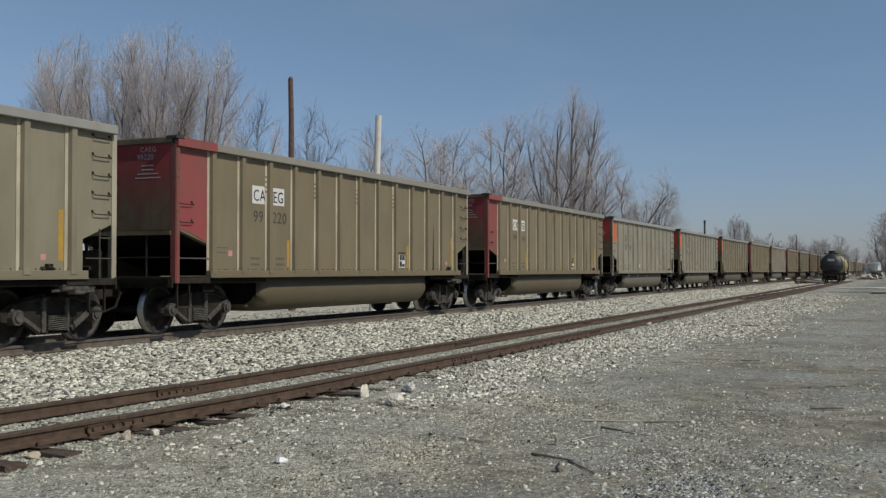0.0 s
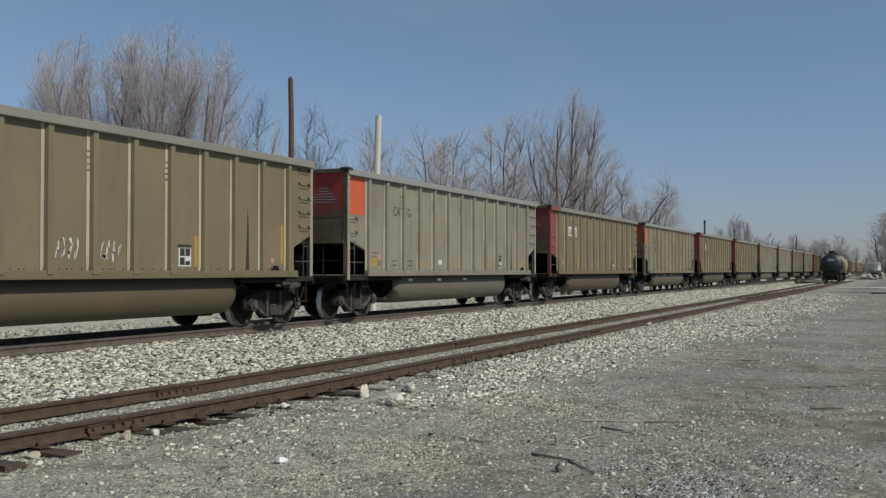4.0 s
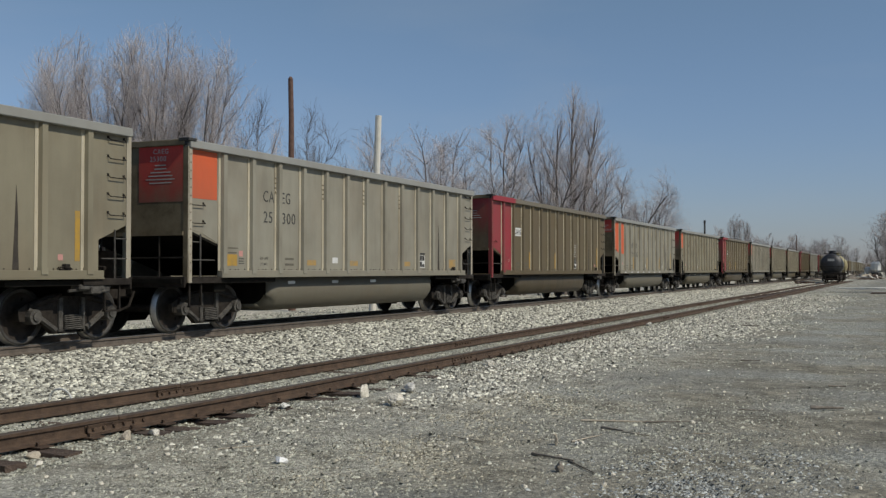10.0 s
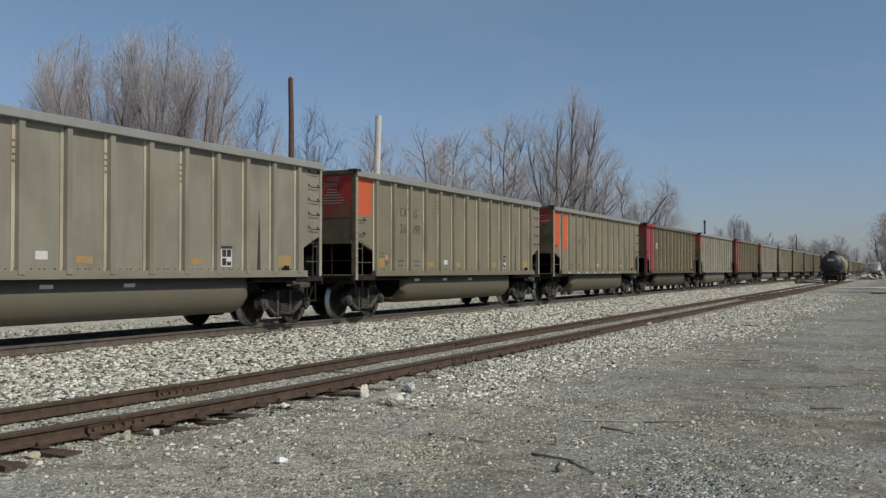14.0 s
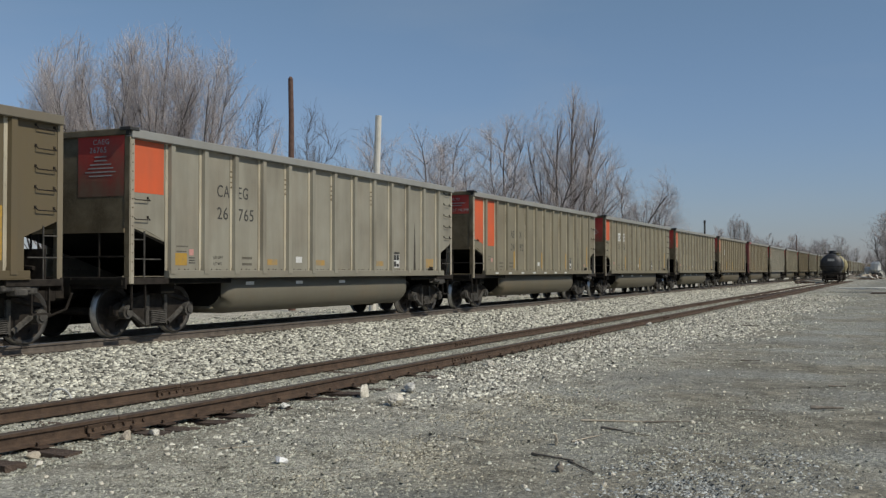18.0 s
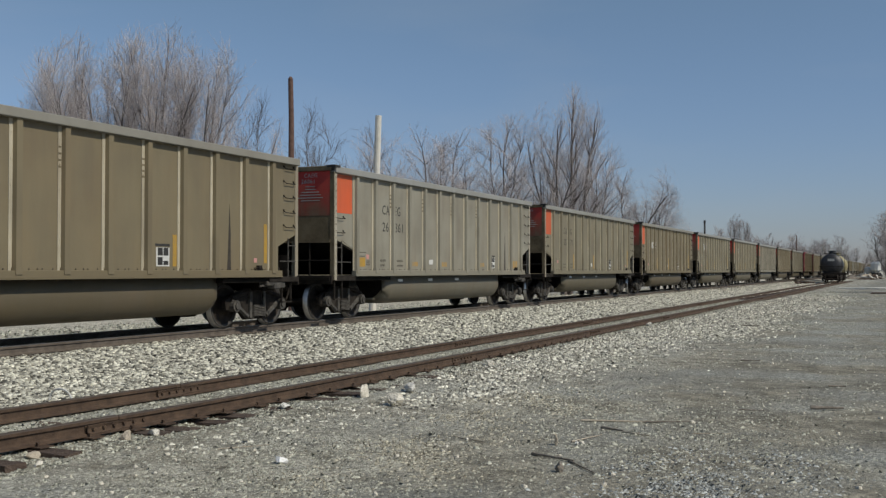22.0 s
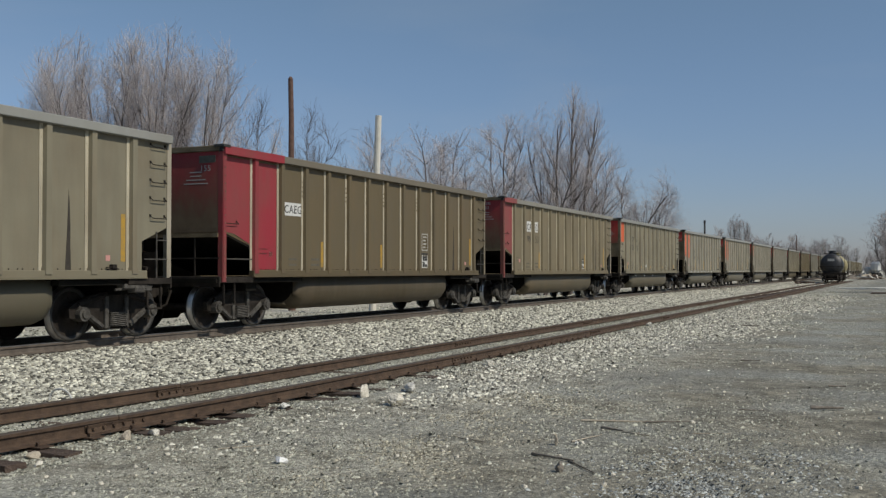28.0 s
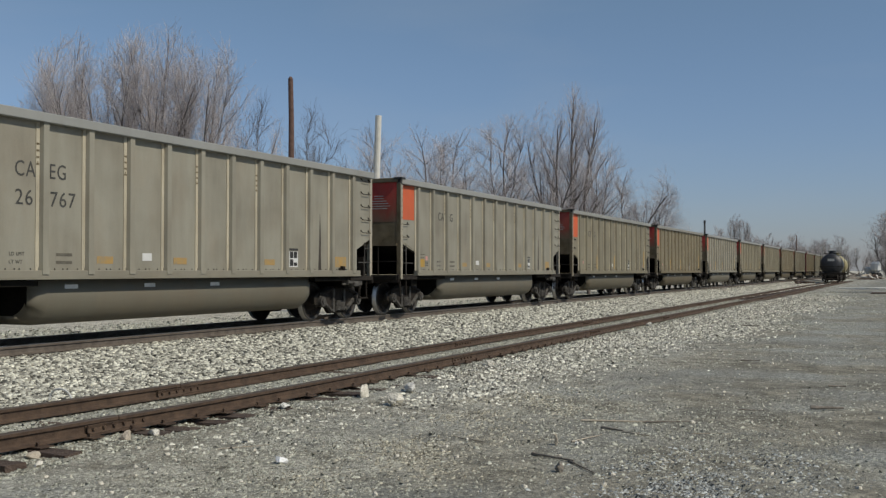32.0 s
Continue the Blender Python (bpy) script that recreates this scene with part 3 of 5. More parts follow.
    for s in (-1, 1):
        ring = [(0.09, 0.80), (0.17, 0.78), (0.19, 0.69), (0.40, 0.705), (0.425, 0.69), (WHEEL_R - 0.03, 0.685), (WHEEL_R + 0.025, 0.69), (WHEEL_R + 0.025, 0.715),
                (WHEEL_R + 0.004, 0.73), (WHEEL_R - 0.004, 0.825), (WHEEL_R - 0.05, 0.83), (0.405, 0.80), (0.20, 0.745), (0.17, 0.87), (0.09, 0.87)]
        seg = 28
        verts = [[bm.verts.new((r * math.cos(2 * math.pi * i / seg), s * y, r * math.sin(2 * math.pi * i / seg))) for r, y in ring] for i in range(seg)]
        for i in range(seg):
            for j in range(len(ring) - 1):
                f = bm.faces.new((verts[i][j], verts[i][j + 1], verts[(i + 1) % seg][j + 1], verts[(i + 1) % seg][j]))
                f.material_index = 1 if 7 <= j <= 8 else 2 if j in (5, 6, 9, 10) else 0
                f.smooth = True
        # cast marks on the plate
        for a in range(3):
            ang = a * 2.1
            box(bm, (0.3 * math.cos(ang) - 0.03, s * 0.77 - 0.02, 0.3 * math.sin(ang) - 0.03), (0.3 * math.cos(ang) + 0.03, s * 0.77 + 0.02, 0.3 * math.sin(ang) + 0.03))
    bmesh.ops.recalc_face_normals(bm, faces=bm.faces)
    me = d["wheel_set"] = bpy.data.meshes.new("wheel_set")
    bm.to_mesh(me)
    bm.free()
    me.materials.append(M_WHEEL)
    me.materials.append(M_TREAD)
    me.materials.append(M_RIM)
    return d


CAR = car_meshes()
# a round hand brake wheel and gear box stand on the leading end
bm = bmesh.new()
for i in range(14):
    a0, a1 = 2 * math.pi * i / 14, 2 * math.pi * (i + 1) / 14
    tube(bm, (0, 0.26 * math.cos(a0), 0.26 * math.sin(a0)), (0, 0.26 * math.cos(a1), 0.26 * math.sin(a1)), 0.014, sides=5)
for i in range(4):
    tube(bm, (0, 0, 0), (0, 0.26 * math.cos(i * 1.57), 0.26 * math.sin(i * 1.57)), 0.012, sides=5)
box(bm, (-0.12, -0.14, -0.16), (-0.02, 0.14, 0.14), 0.02)
CAR["brake_wheel"] = bpy.data.meshes.new("brake_wheel")
bm.to_mesh(CAR["brake_wheel"])
bm.free()


def plate(name, x0, x1, z0, z1, mat, parent, y=-SKIN - 0.006, proud=0.004, label=""):
    """A thin painted plate or sticker on the near side."""
    key = ("plate", round(x1 - x0, 3), round(z1 - z0, 3), mat.name)
    if key not in CAR:
        CAR[key] = bezel(name, [((0, -proud, 0), (x1 - x0, 0.0, z1 - z0))])
    return part(name, CAR[key], mat, parent, label, loc=(x0, y, z0))


GLYPHS = {}


def lettering(name, text, x, z, size, mat, parent, y=-SKIN - 0.006, turn=0.0, wide=1.0):
    """Letters painted on a side (turn 0) or on the leading end (turn -90), starting at x, with their foot at z."""
    if (text, size, mat.name) not in GLYPHS:
        cu = bpy.data.curves.new("lettering", "FONT")
        cu.body, cu.size, cu.extrude, cu.resolution_u = text, size, 0.0015, 3
        cu.space_character = 1.12
        tmp = bpy.data.objects.new("lettering", cu)
        me = bpy.data.meshes.new_from_object(tmp)
        bpy.data.objects.remove(tmp)
        me.transform(Matrix.Rotation(math.pi / 2, 4, "X"))
        me.materials.clear()
        me.materials.append(mat)
        GLYPHS[(text, size, mat.name)] = me
    ob = part(name, GLYPHS[(text, size, mat.name)], mat, parent, loc=(x, y - 0.004, z))
    ob.rotation_euler = (0, 0, radians(turn))
    ob.scale = (wide, 1, 1)
    return ob


def build_truck(car, x, wheel="wheel_set"):
    truck = part("truck", CAR["truck"], M_TRUCK, car, loc=(x, 0, 0))
    for s in (-1, 1):
        f = part("side_frame", CAR["side_frame"], M_FRAME, truck, loc=(0, 1.0 * s, 0))
        g = part("truck_spring", CAR["truck_spring"], M_FRAME, truck, loc=(0, 1.06 * s, 0))
        if s > 0:
            f.rotation_euler = (0, 0, math.pi)
    for a in (-AXLE, AXLE):
        part("wheel_set", CAR[wheel], M_WHEEL, truck, loc=(a, 0, WHEEL_R))


def build_car(style):
    """One empty bathtub gondola. style: orange, fresh (with level yellow marks), rose, crimson or twin (two orange panels)."""
    car = new("coal_gondola")
    red = {"rose": M_ROSE, "crimson": M_CRIMSON}.get(style)
    P = M_PAINT
    for s in (-1, 1):
        sh = part("side_sheet", CAR["side_sheet"], P, car, loc=(0, s * SKIN, 0))
        mid = X_LO + X_HI
        ch = part("top_chord", CAR["top_chord"], M_CHORD, car, loc=(0, s * (SKIN + 0.02), 0))
        si = part("side_sill", CAR["side_sill"], M_CHORD, car, loc=(0, s * SKIN, 0))
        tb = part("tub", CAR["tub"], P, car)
        if s > 0:
            for o in (ch, si):
                o.rotation_euler = (0, 0, math.pi)
                o.location.x = mid
            tb.rotation_euler = (0, 0, math.pi)
        for n, x in enumerate(POSTS):
            p = part("side_post", CAR["slotted_post" if n in (2, 4, 6, 8) else "side_post"], P, car, loc=(x, s * (SKIN + 0.006), 0))
            if s > 0:
                p.rotation_euler = (0, 0, math.pi)
        for end in (-1, 1):
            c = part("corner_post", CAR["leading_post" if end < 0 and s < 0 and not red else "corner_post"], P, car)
            if end < 0 and s < 0:
                c.location = (X_LO, -SKIN, 0)
            elif end > 0 and s > 0:
                c.rotation_euler = (0, 0, math.pi)
                c.location = (X_HI, SKIN, 0)
            else:
                c.rotation_euler = (0, 0, -math.pi / 2 if end < 0 else math.pi / 2)
                c.location = (X_LO if end < 0 else X_HI, s * SKIN, 0)
    for end, x in ((-1, X_LO), (1, X_HI)):
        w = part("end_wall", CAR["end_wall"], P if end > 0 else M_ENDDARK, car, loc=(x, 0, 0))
        e = part("end_chord", CAR["end_chord"], M_ENDDARK if not red else red, car, loc=(x, 0, 0))
        # slope sheet coloured black for the shade beneath it
        sl = part("slope_sheet", CAR["slope_sheet"], M_SOOTSHADE, car, loc=(x, 0, 0))
        es = part("end_sill", CAR["end_sill"], M_TRUCK, car, loc=(x, 0, 0))
        er = part("end_rail", CAR["end_rail"], M_TRUCK, car, loc=(x - 0.02 * -end, 0, 0))
        cp = part("coupler", CAR["coupler"], M_TRUCK, car, loc=(end * 7.82, 0, 0))
        if end > 0:
            for o in (w, e, sl, es, cp):
                o.rotation_euler = (0, 0, math.pi)
        for s in (-1, 1):
            part("platform_rail", CAR["platform_bar" if end < 0 and style in ("orange", "rose", "crimson", "twin") else "platform_rail"], M_FRAME, car,
                 loc=(x + 0.50 if end < 0 else x - 0.36, s * (SKIN + 0.02), 0)).scale = (1 if end < 0 else -0.72, 1, 1)
            if s < 0:
                part("step", CAR["step"], M_TRUCK, car, loc=(x - end * 0.35, s * (SKIN - 0.02), 0))
    part("end_cap", CAR["end_cap"], M_BLACK if not red else red, car, loc=(X_LO, -SKIN, TOP))
    if "brake_reservoir" not in CAR:
        bm = boxes(((-0.25, -0.55, 1.09), (0.2, -0.2, 1.5)), ((-0.3, 0.1, 1.09), (0.15, 0.9, 1.75)), bevel=0.03)
        tube(bm, (-0.05, -0.5, 1.58), (-0.05, 0.85, 1.62), 0.19, sides=12)
        tube(bm, (0.2, -1.2, 1.3), (0.2, 1.2, 1.45), 0.04, sides=6)
        box(bm, (0.24, -1.4, 1.1), (0.27, 1.4, 1.62))
        CAR["brake_reservoir"] = bpy.data.meshes.new("brake_reservoir")
        bm.to_mesh(CAR["brake_reservoir"])
        bm.free()
    part("brake_reservoir", CAR["brake_reservoir"], M_TRUCK, car, loc=(X_HI - 0.42, 0, 0))
    # floor frame in the same black, standing for shade under the body
    part("floor_frame", CAR["floor_frame"], M_SOOTSHADE, car)
    if "brake_valve" not in CAR:
        bm = boxes(((-0.34, -0.12, -0.05), (0.26, 0.1, 0.05)), ((-0.1, -0.16, -0.12), (0.16, 0.06, 0.0)), ((0.2, -0.1, -0.1), (0.42, 0.05, 0.03)), bevel=0.02)
        tube(bm, (-0.5, -0.02, -0.06), (0.5, -0.02, 0.0), 0.025, sides=6)
        CAR["brake_valve"] = bpy.data.meshes.new("brake_valve")
        bm.to_mesh(CAR["brake_valve"])
        bm.free()
    part("brake_valve", CAR["brake_valve"], M_FRAME, car, loc=(X_HI - 0.85, -1.42, 0.97))
    part("brake_wheel", CAR["brake_wheel"], M_TRUCK, car, loc=(X_LO - 0.1, 0.75, 2.7))
    for z in (3.11, 2.67, 2.23) if style == "twin" else [3.60 - 0.335 * i for i in range(5)]:
        part("grab_iron", CAR["grab_iron"], M_TRUCK, car, loc=(X_HI - 0.30, -SKIN - 0.006, z))
    for z in (2.58, 2.22) if style not in ("twin", "crimson") else (2.26,):
        part("grab_iron", CAR["grab_iron"], M_TRUCK if not red else red, car, loc=(X_LO + 0.36, -SKIN - 0.006, z))
    # painted plates of the leading end
    x1 = X_LO + BAY - 0.12
    if style in ("orange", "fresh"):
        plate("orange_panel", X_LO + 0.13, x1 - 0.07, 2.70, 3.67, M_ORANGE, car, label="bright orange painted panel")
    elif style == "twin":
        if "slant_panel" not in CAR:
            CAR["slant_panel"] = outline_plate("orange_panel", [(0.12, 2.36), (1.08, 2.14), (1.08, 3.63), (0.12, 3.63)], -0.004, 0.0)
        part("orange_panel", CAR["slant_panel"], M_ORANGE, car, "bright orange painted panel", loc=(X_LO, -SKIN - 0.006, 0))
        plate("orange_panel", X_LO + BAY + 0.12, X_LO + BAY + 0.89, 2.10, 3.63, M_ORANGE, car, label="bright orange painted panel")
    else:
        key = "red_panel_" + style
        if key not in CAR:
            CAR[key] = outline_plate("red_panel", [(0.09, 2.085), (0.5, 2.03), (BAY - 0.02, 1.78), (BAY - 0.02, 3.64), (0.09, 3.64)], -0.004, 0.0)
            CAR[key + "_chord"] = bezel("red_chord", [((X_LO - 0.01, -0.126, TOP - 0.165), (X_LO + (BAY + 0.02 if style == "rose" else BAY + 1.0), 0.045, TOP + 0.006))])
        part("red_panel", CAR[key], red, car, "red painted side panel", loc=(X_LO, -SKIN - 0.006, 0))
        part("red_chord", CAR[key + "_chord"], red, car, "red painted top chord", loc=(0, -SKIN - 0.02, 0))
        if style == "crimson":
            plate("red_panel", X_LO + BAY + 0.12, X_LO + BAY + 0.9, SILL + 0.17, 3.62, red, car, label="red painted side panel")
    # red upper field of the leading end, with its painted lines
    if "end_field" not in CAR:
        CAR["end_field"] = bezel("end_field", [((-0.004, -1.46, 2.62), (0.0, -0.36, 3.73))])
        CAR["end_short"] = bezel("end_field", [((-0.004, -1.44, 3.12), (0.0, -0.38, 3.73))])
        CAR["end_full"] = bezel("end_field", [((-0.004, -1.48, 2.05), (0.0, 1.46, 3.73))])
        CAR["mark_bar"] = bezel("mark_panel", [((-0.003, 0.0, 0.0), (0.0, 0.42, 0.15))])
        CAR["text_bar"] = bezel("text_bar", [((-0.003, 0.0, 0.0), (0.0, 1.0, 0.03))])
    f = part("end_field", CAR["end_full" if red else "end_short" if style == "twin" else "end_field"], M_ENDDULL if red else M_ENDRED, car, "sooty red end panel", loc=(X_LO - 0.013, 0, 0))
    mid = -0.9
    if style == "twin":
        for t, zz, size in (("DO NOT HUMP", 3.20, 0.13),):
            lettering("lettering", t, X_LO - 0.018, zz, size, M_DULLWHITE, car, y=mid + 0.46, turn=-90)
        widths = [(0.8, 3.46), (0.6, 3.38)]
    else:
        widths = [(0.28, 3.34), (0.3, 3.27), (0.5, 3.20), (0.6, 3.13), (0.72, 3.06), (0.55, 2.99)]
    if red:
        widths = [(0.3, 3.3), (0.28, 3.22), (0.5, 3.14), (0.62, 3.06)]
    for w, zz in widths:
        b = part("text_bar", CAR["text_bar"], M_DULLWHITE if not red else M_FAINT, car, loc=(X_LO - 0.018, mid - w / 2, zz))
        b.scale = (1, w, 0.7)
    # stickers and marks on the side
    if style in ("orange", "twin", "fresh"):
        sx = POSTS[4] + 0.36 if style == "fresh" else POSTS[5] + 0.27
        plate("sticker", sx, sx + 0.26, 1.44, 1.58, M_WHITE, car)
        if style == "twin":
            for i in range(1, 8):
                plate("sticker", X_LO + 0.7 + 1.3 * i, X_LO + 0.98 + 1.3 * i, SILL + 0.03, SILL + 0.09, M_WHITE, car, y=-SKIN - 0.091)
        else:
            for i in (3, 5, 7):
                plate("sticker", X_LO + 0.9 + i, X_LO + 1.2 + i, 0.95, 1.02, M_WHITE, car, y=-1.365)
    if style == "fresh":
        for i in (3, 5, 8):
            plate("yellow_stripe", POSTS[i] + 0.22, POSTS[i] + 0.62, 1.38, 1.51, M_WORNYELLOW, car)
        plate("yellow_patch", POSTS[0] + 0.14, POSTS[0] + 0.52, 1.36, 1.60, M_YELLOW, car)
        plate("yellow_patch", POSTS[12] - 0.82, POSTS[12] - 0.28, 1.34, 1.60, M_WORNYELLOW, car)
        for i in range(3):
            plate("text_bar", POSTS[0] + 0.58, POSTS[0] + 0.76, 1.40 + 0.05 * i, 1.42 + 0.05 * i, M_LETTER, car)
    for i in {"twin": (3, 6, 9, 12), "fresh": (), "rose": (3, 9, 12)}.get(style, (3, 6, 12)):
        tall = (1.42, 2.28) if i == 12 else (1.34, 1.95)
        plate("yellow_stripe", POSTS[i] - 0.28, POSTS[i] - 0.165, *tall, M_YELLOW, car)
    k = POSTS[8] if style not in ("fresh", "twin") else POSTS[9] - 0.1
    plate("stencil_panel", k + 0.27, k + 0.65, 1.34, 1.70, M_WHITE, car)
    if "stencil_field" not in CAR:
        CAR["stencil_field"] = bezel("stencil_field", [((0.165 * i, -0.003, 0.18 * j), (0.165 * i + 0.14, 0, 0.18 * j + (0.15 if (i, j) != (1, 0) else 0.08))) for i in (0, 1) for j in (0, 1)])
    part("stencil_field", CAR["stencil_field"], M_BLACK, car, loc=(k + 0.31, -SKIN - 0.0105, 1.365))
    plate("text_bar", k + 0.24, k + 0.66, 1.72, 1.77, M_BLACK, car)
    if style == "crimson":
        # framed stencil box above the panel
        plate("stencil_panel", k + 0.26, k + 0.66, 1.84, 2.34, M_DULLWHITE, car)
        plate("stencil_field", k + 0.29, k + 0.63, 1.87, 2.31, M_ENDDARK, car, y=-SKIN - 0.0105)
        for i in range(4):
            plate("text_bar", k + 0.33, k + 0.5 + 0.05 * (i % 2), 1.92 + 0.1 * i, 1.96 + 0.1 * i, M_DULLWHITE, car, y=-SKIN - 0.015)
    if "rust_streak" not in CAR:
        CAR["rust_streak"] = outline_plate("rust_streak", [(-0.07, 0.0), (0.065, 0.0), (0.046, 0.4), (0.045, 0.75), (0.022, 1.15), (0.0, 1.36), (-0.018, 0.95), (-0.04, 0.5)], -0.003, 0.0)
    part("rust_streak", CAR["rust_streak"], M_STREAK, car, loc=(POSTS[11] - 0.52, -SKIN - 0.006, SILL + 0.16))
    # retainer valve on its bracket above the sill of the last bay
    if "retainer_valve" not in CAR:
        bm = boxes(((-0.12, -0.05, 0.0), (0.12, 0.0, 0.035)), ((-0.05, -0.09, 0.03), (0.06, 0.0, 0.11)), bevel=0.008)
        tube(bm, (-0.16, -0.03, 0.05), (-0.05, -0.05, 0.06), 0.012, sides=6)
        tube(bm, (0.06, -0.05, 0.06), (0.15, -0.04, 0.02), 0.012, sides=6)
        CAR["retainer_valve"] = bpy.data.meshes.new("retainer_valve")
        bm.to_mesh(CAR["retainer_valve"])
        bm.free()
    part("retainer_valve", CAR["retainer_valve"], M_TRUCK, car, loc=(POSTS[12] - 0.52, -SKIN - 0.006, SILL + 0.15))
    if style != "fresh":
        plate("sticker", POSTS[12] - 0.66, POSTS[12] - 0.55, 1.43, 1.53, M_PINK, car)
    plate("text_bar", POSTS[0] + 0.2, POSTS[0] + 0.55, 1.72, 1.745, M_FAINT, car)
    plate("text_bar", POSTS[0] + 0.2, POSTS[0] + 0.5, 1.62, 1.645, M_FAINT, car)
    plate("sticker", POSTS[0] + 0.58, POSTS[0] + 0.72, 1.56, 1.68, M_PINK, car)
    for i, words in enumerate(("LD LMT", "LT WT")):
        z = 1.50 - 0.13 * i
        if style == "fresh":
            lettering("lettering", words, POSTS[1] + 0.34, z, 0.085, M_LETTER, car)
        else:
            plate("text_bar", POSTS[1] + 0.36, POSTS[1] + 0.7, z, z + 0.045, M_FAINT, car)
        plate("text_bar", POSTS[2] + 0.30, POSTS[2] + 0.66, z, z + 0.05, M_FAINT, car)
    build_truck(car, -TRUCK_X)
    build_truck(car, TRUCK_X)
    return car


GREY, TAN, BROWN, UMBER = (0.262, 0.249, 0.198, 1), (0.213, 0.193, 0.133, 1), (0.184, 0.153, 0.0909, 1), (0.113, 0.0867, 0.0438, 1)
OLIVE = (0.178, 0.159, 0.104, 1)
# one row a car, from the head of the train seen: style, coat, kind of mark, two halves of the number
CARS = [
    ("orange", TAN, "", "", ""),
    ("rose", BROWN, "box", "99", "220"), ("rose", BROWN, "box", "99", "241"), ("fresh", GREY, "plain", "25", "389"), ("fresh", GREY, "plain", "25", "414"),
    ("orange", OLIVE, "box", "10", "19"), ("rose", BROWN, "box", "", ""), ("fresh", GREY, "plain", "", ""), ("rose", BROWN, "box", "", ""),
    ("orange", TAN, "plain", "24", "131"), ("rose", BROWN, "box", "99", "016"), ("rose", BROWN, "box", "99", "172"), ("fresh", GREY, "plain", "26", "783"),
    ("orange", GREY, "box", "25", "023"), ("orange", TAN, "box", "25", "127"), ("fresh", GREY, "plain", "25", "300"), ("crimson", UMBER, "one", "", ""),
    ("twin", GREY, "twin", "24", "165"), ("fresh", TAN, "plain", "26", "471"), ("crimson", UMBER, "one", "110", ""), ("fresh", GREY, "plain", "26", "603"),
    ("fresh", TAN, "plain", "26", "698"), ("twin", TAN, "twin", "", ""), ("crimson", UMBER, "one", "", ""), ("fresh", GREY, "plain", "26", "688"),
    ("crimson", UMBER, "one", "100", ""), ("fresh", GREY, "plain", "26", "765"), ("twin", TAN, "twin", "24", "192"), ("orange", TAN, "box", "25", "156"),
    ("fresh", TAN, "plain", "26", "462"), ("orange", BROWN, "box", "10", "97"), ("rose", BROWN, "box", "99", "345"), ("fresh", GREY, "plain", "26", "861"),
    ("orange", TAN, "plain", "25", "071"), ("orange", BROWN, "box", "11", "19"), ("orange", TAN, "box", "25", "073"), ("orange", TAN, "box", "25", "247"),
    ("fresh", GREY, "plain", "", ""), ("orange", BROWN, "box", "", ""), ("orange", TAN, "plain", "24", "118"), ("crimson", UMBER, "one", "155", ""),
    ("rose", BROWN, "box", "99", "353"), ("fresh", TAN, "plain", "25", "363"), ("twin", GREY, "twin", "24", "036"), ("twin", GREY, "twin", "24", "037"),
    ("fresh", GREY, "plain", "26", "767"), ("fresh", GREY, "plain", "", ""), ("orange", TAN, "plain", "", ""), ("orange", BROWN, "", "", ""),
    ("orange", GREY, "", "", ""), ("orange", TAN, "", "", ""), ("orange", TAN, "", "", ""), ("orange", BROWN, "", "", ""), ("orange", TAN, "", "", ""),
    ("rose", BROWN, "", "", ""), ("orange", TAN, "", "", ""), ("orange", GREY, "", "", ""), ("orange", TAN, "", "", ""), ("orange", TAN, "", "", ""),
    ("orange", BROWN, "", "", ""), ("orange", TAN, "", "", ""), ("orange", GREY, "", "", ""),
]
COAT_WORDS = {GREY: "pale grey", TAN: "dusty tan", BROWN: "brownish tan", UMBER: "dark brown", OLIVE: "dull olive tan"}
END_WORDS = {"orange": "an orange end panel", "fresh": "orange end panel, yellow marks", "rose": "a faded red end", "crimson": "a crimson end", "twin": "two orange end panels"}


# the train surges a little on its slack: second, metres held back
SLACK = [(0, 0.02), (1, 0.19), (2, 0.22), (3, 0.28), (6, 0.35), (7, 0.21), (8, 0.23), (9, 0.18), (10, 0.15),
         (11, 0.03), (12, -0.01), (13, -0.01), (14, -0.13), (17, 0.44), (18, 0.44), (19, 0.38), (20, 0.37), (21, 0.26),
         (22, 0.26), (23, 0.31), (24, 0.24), (25, 0.25), (28, 0.25), (29, 0.30), (30, 0.17), (31, 0.18), (32, 0.32)]


def train_offset(t):
    """Cars gone by since the start."""
    k = sum(1 for s in SLACK if s[0] <= t) - 1
    a, b = SLACK[k], SLACK[min(k + 1, len(SLACK) - 1)]
    f = (t - a[0]) / max(b[0] - a[0], 1e-6)
    return 1.40316 * t - 0.00046772 * t * t - (a[1] + (b[1] - a[1]) * f * f * (3 - 2 * f)) / PITCH


def car_x(i, t):
    return PITCH * (1.337 + (i - 1) - train_offset(t)) + 1.65


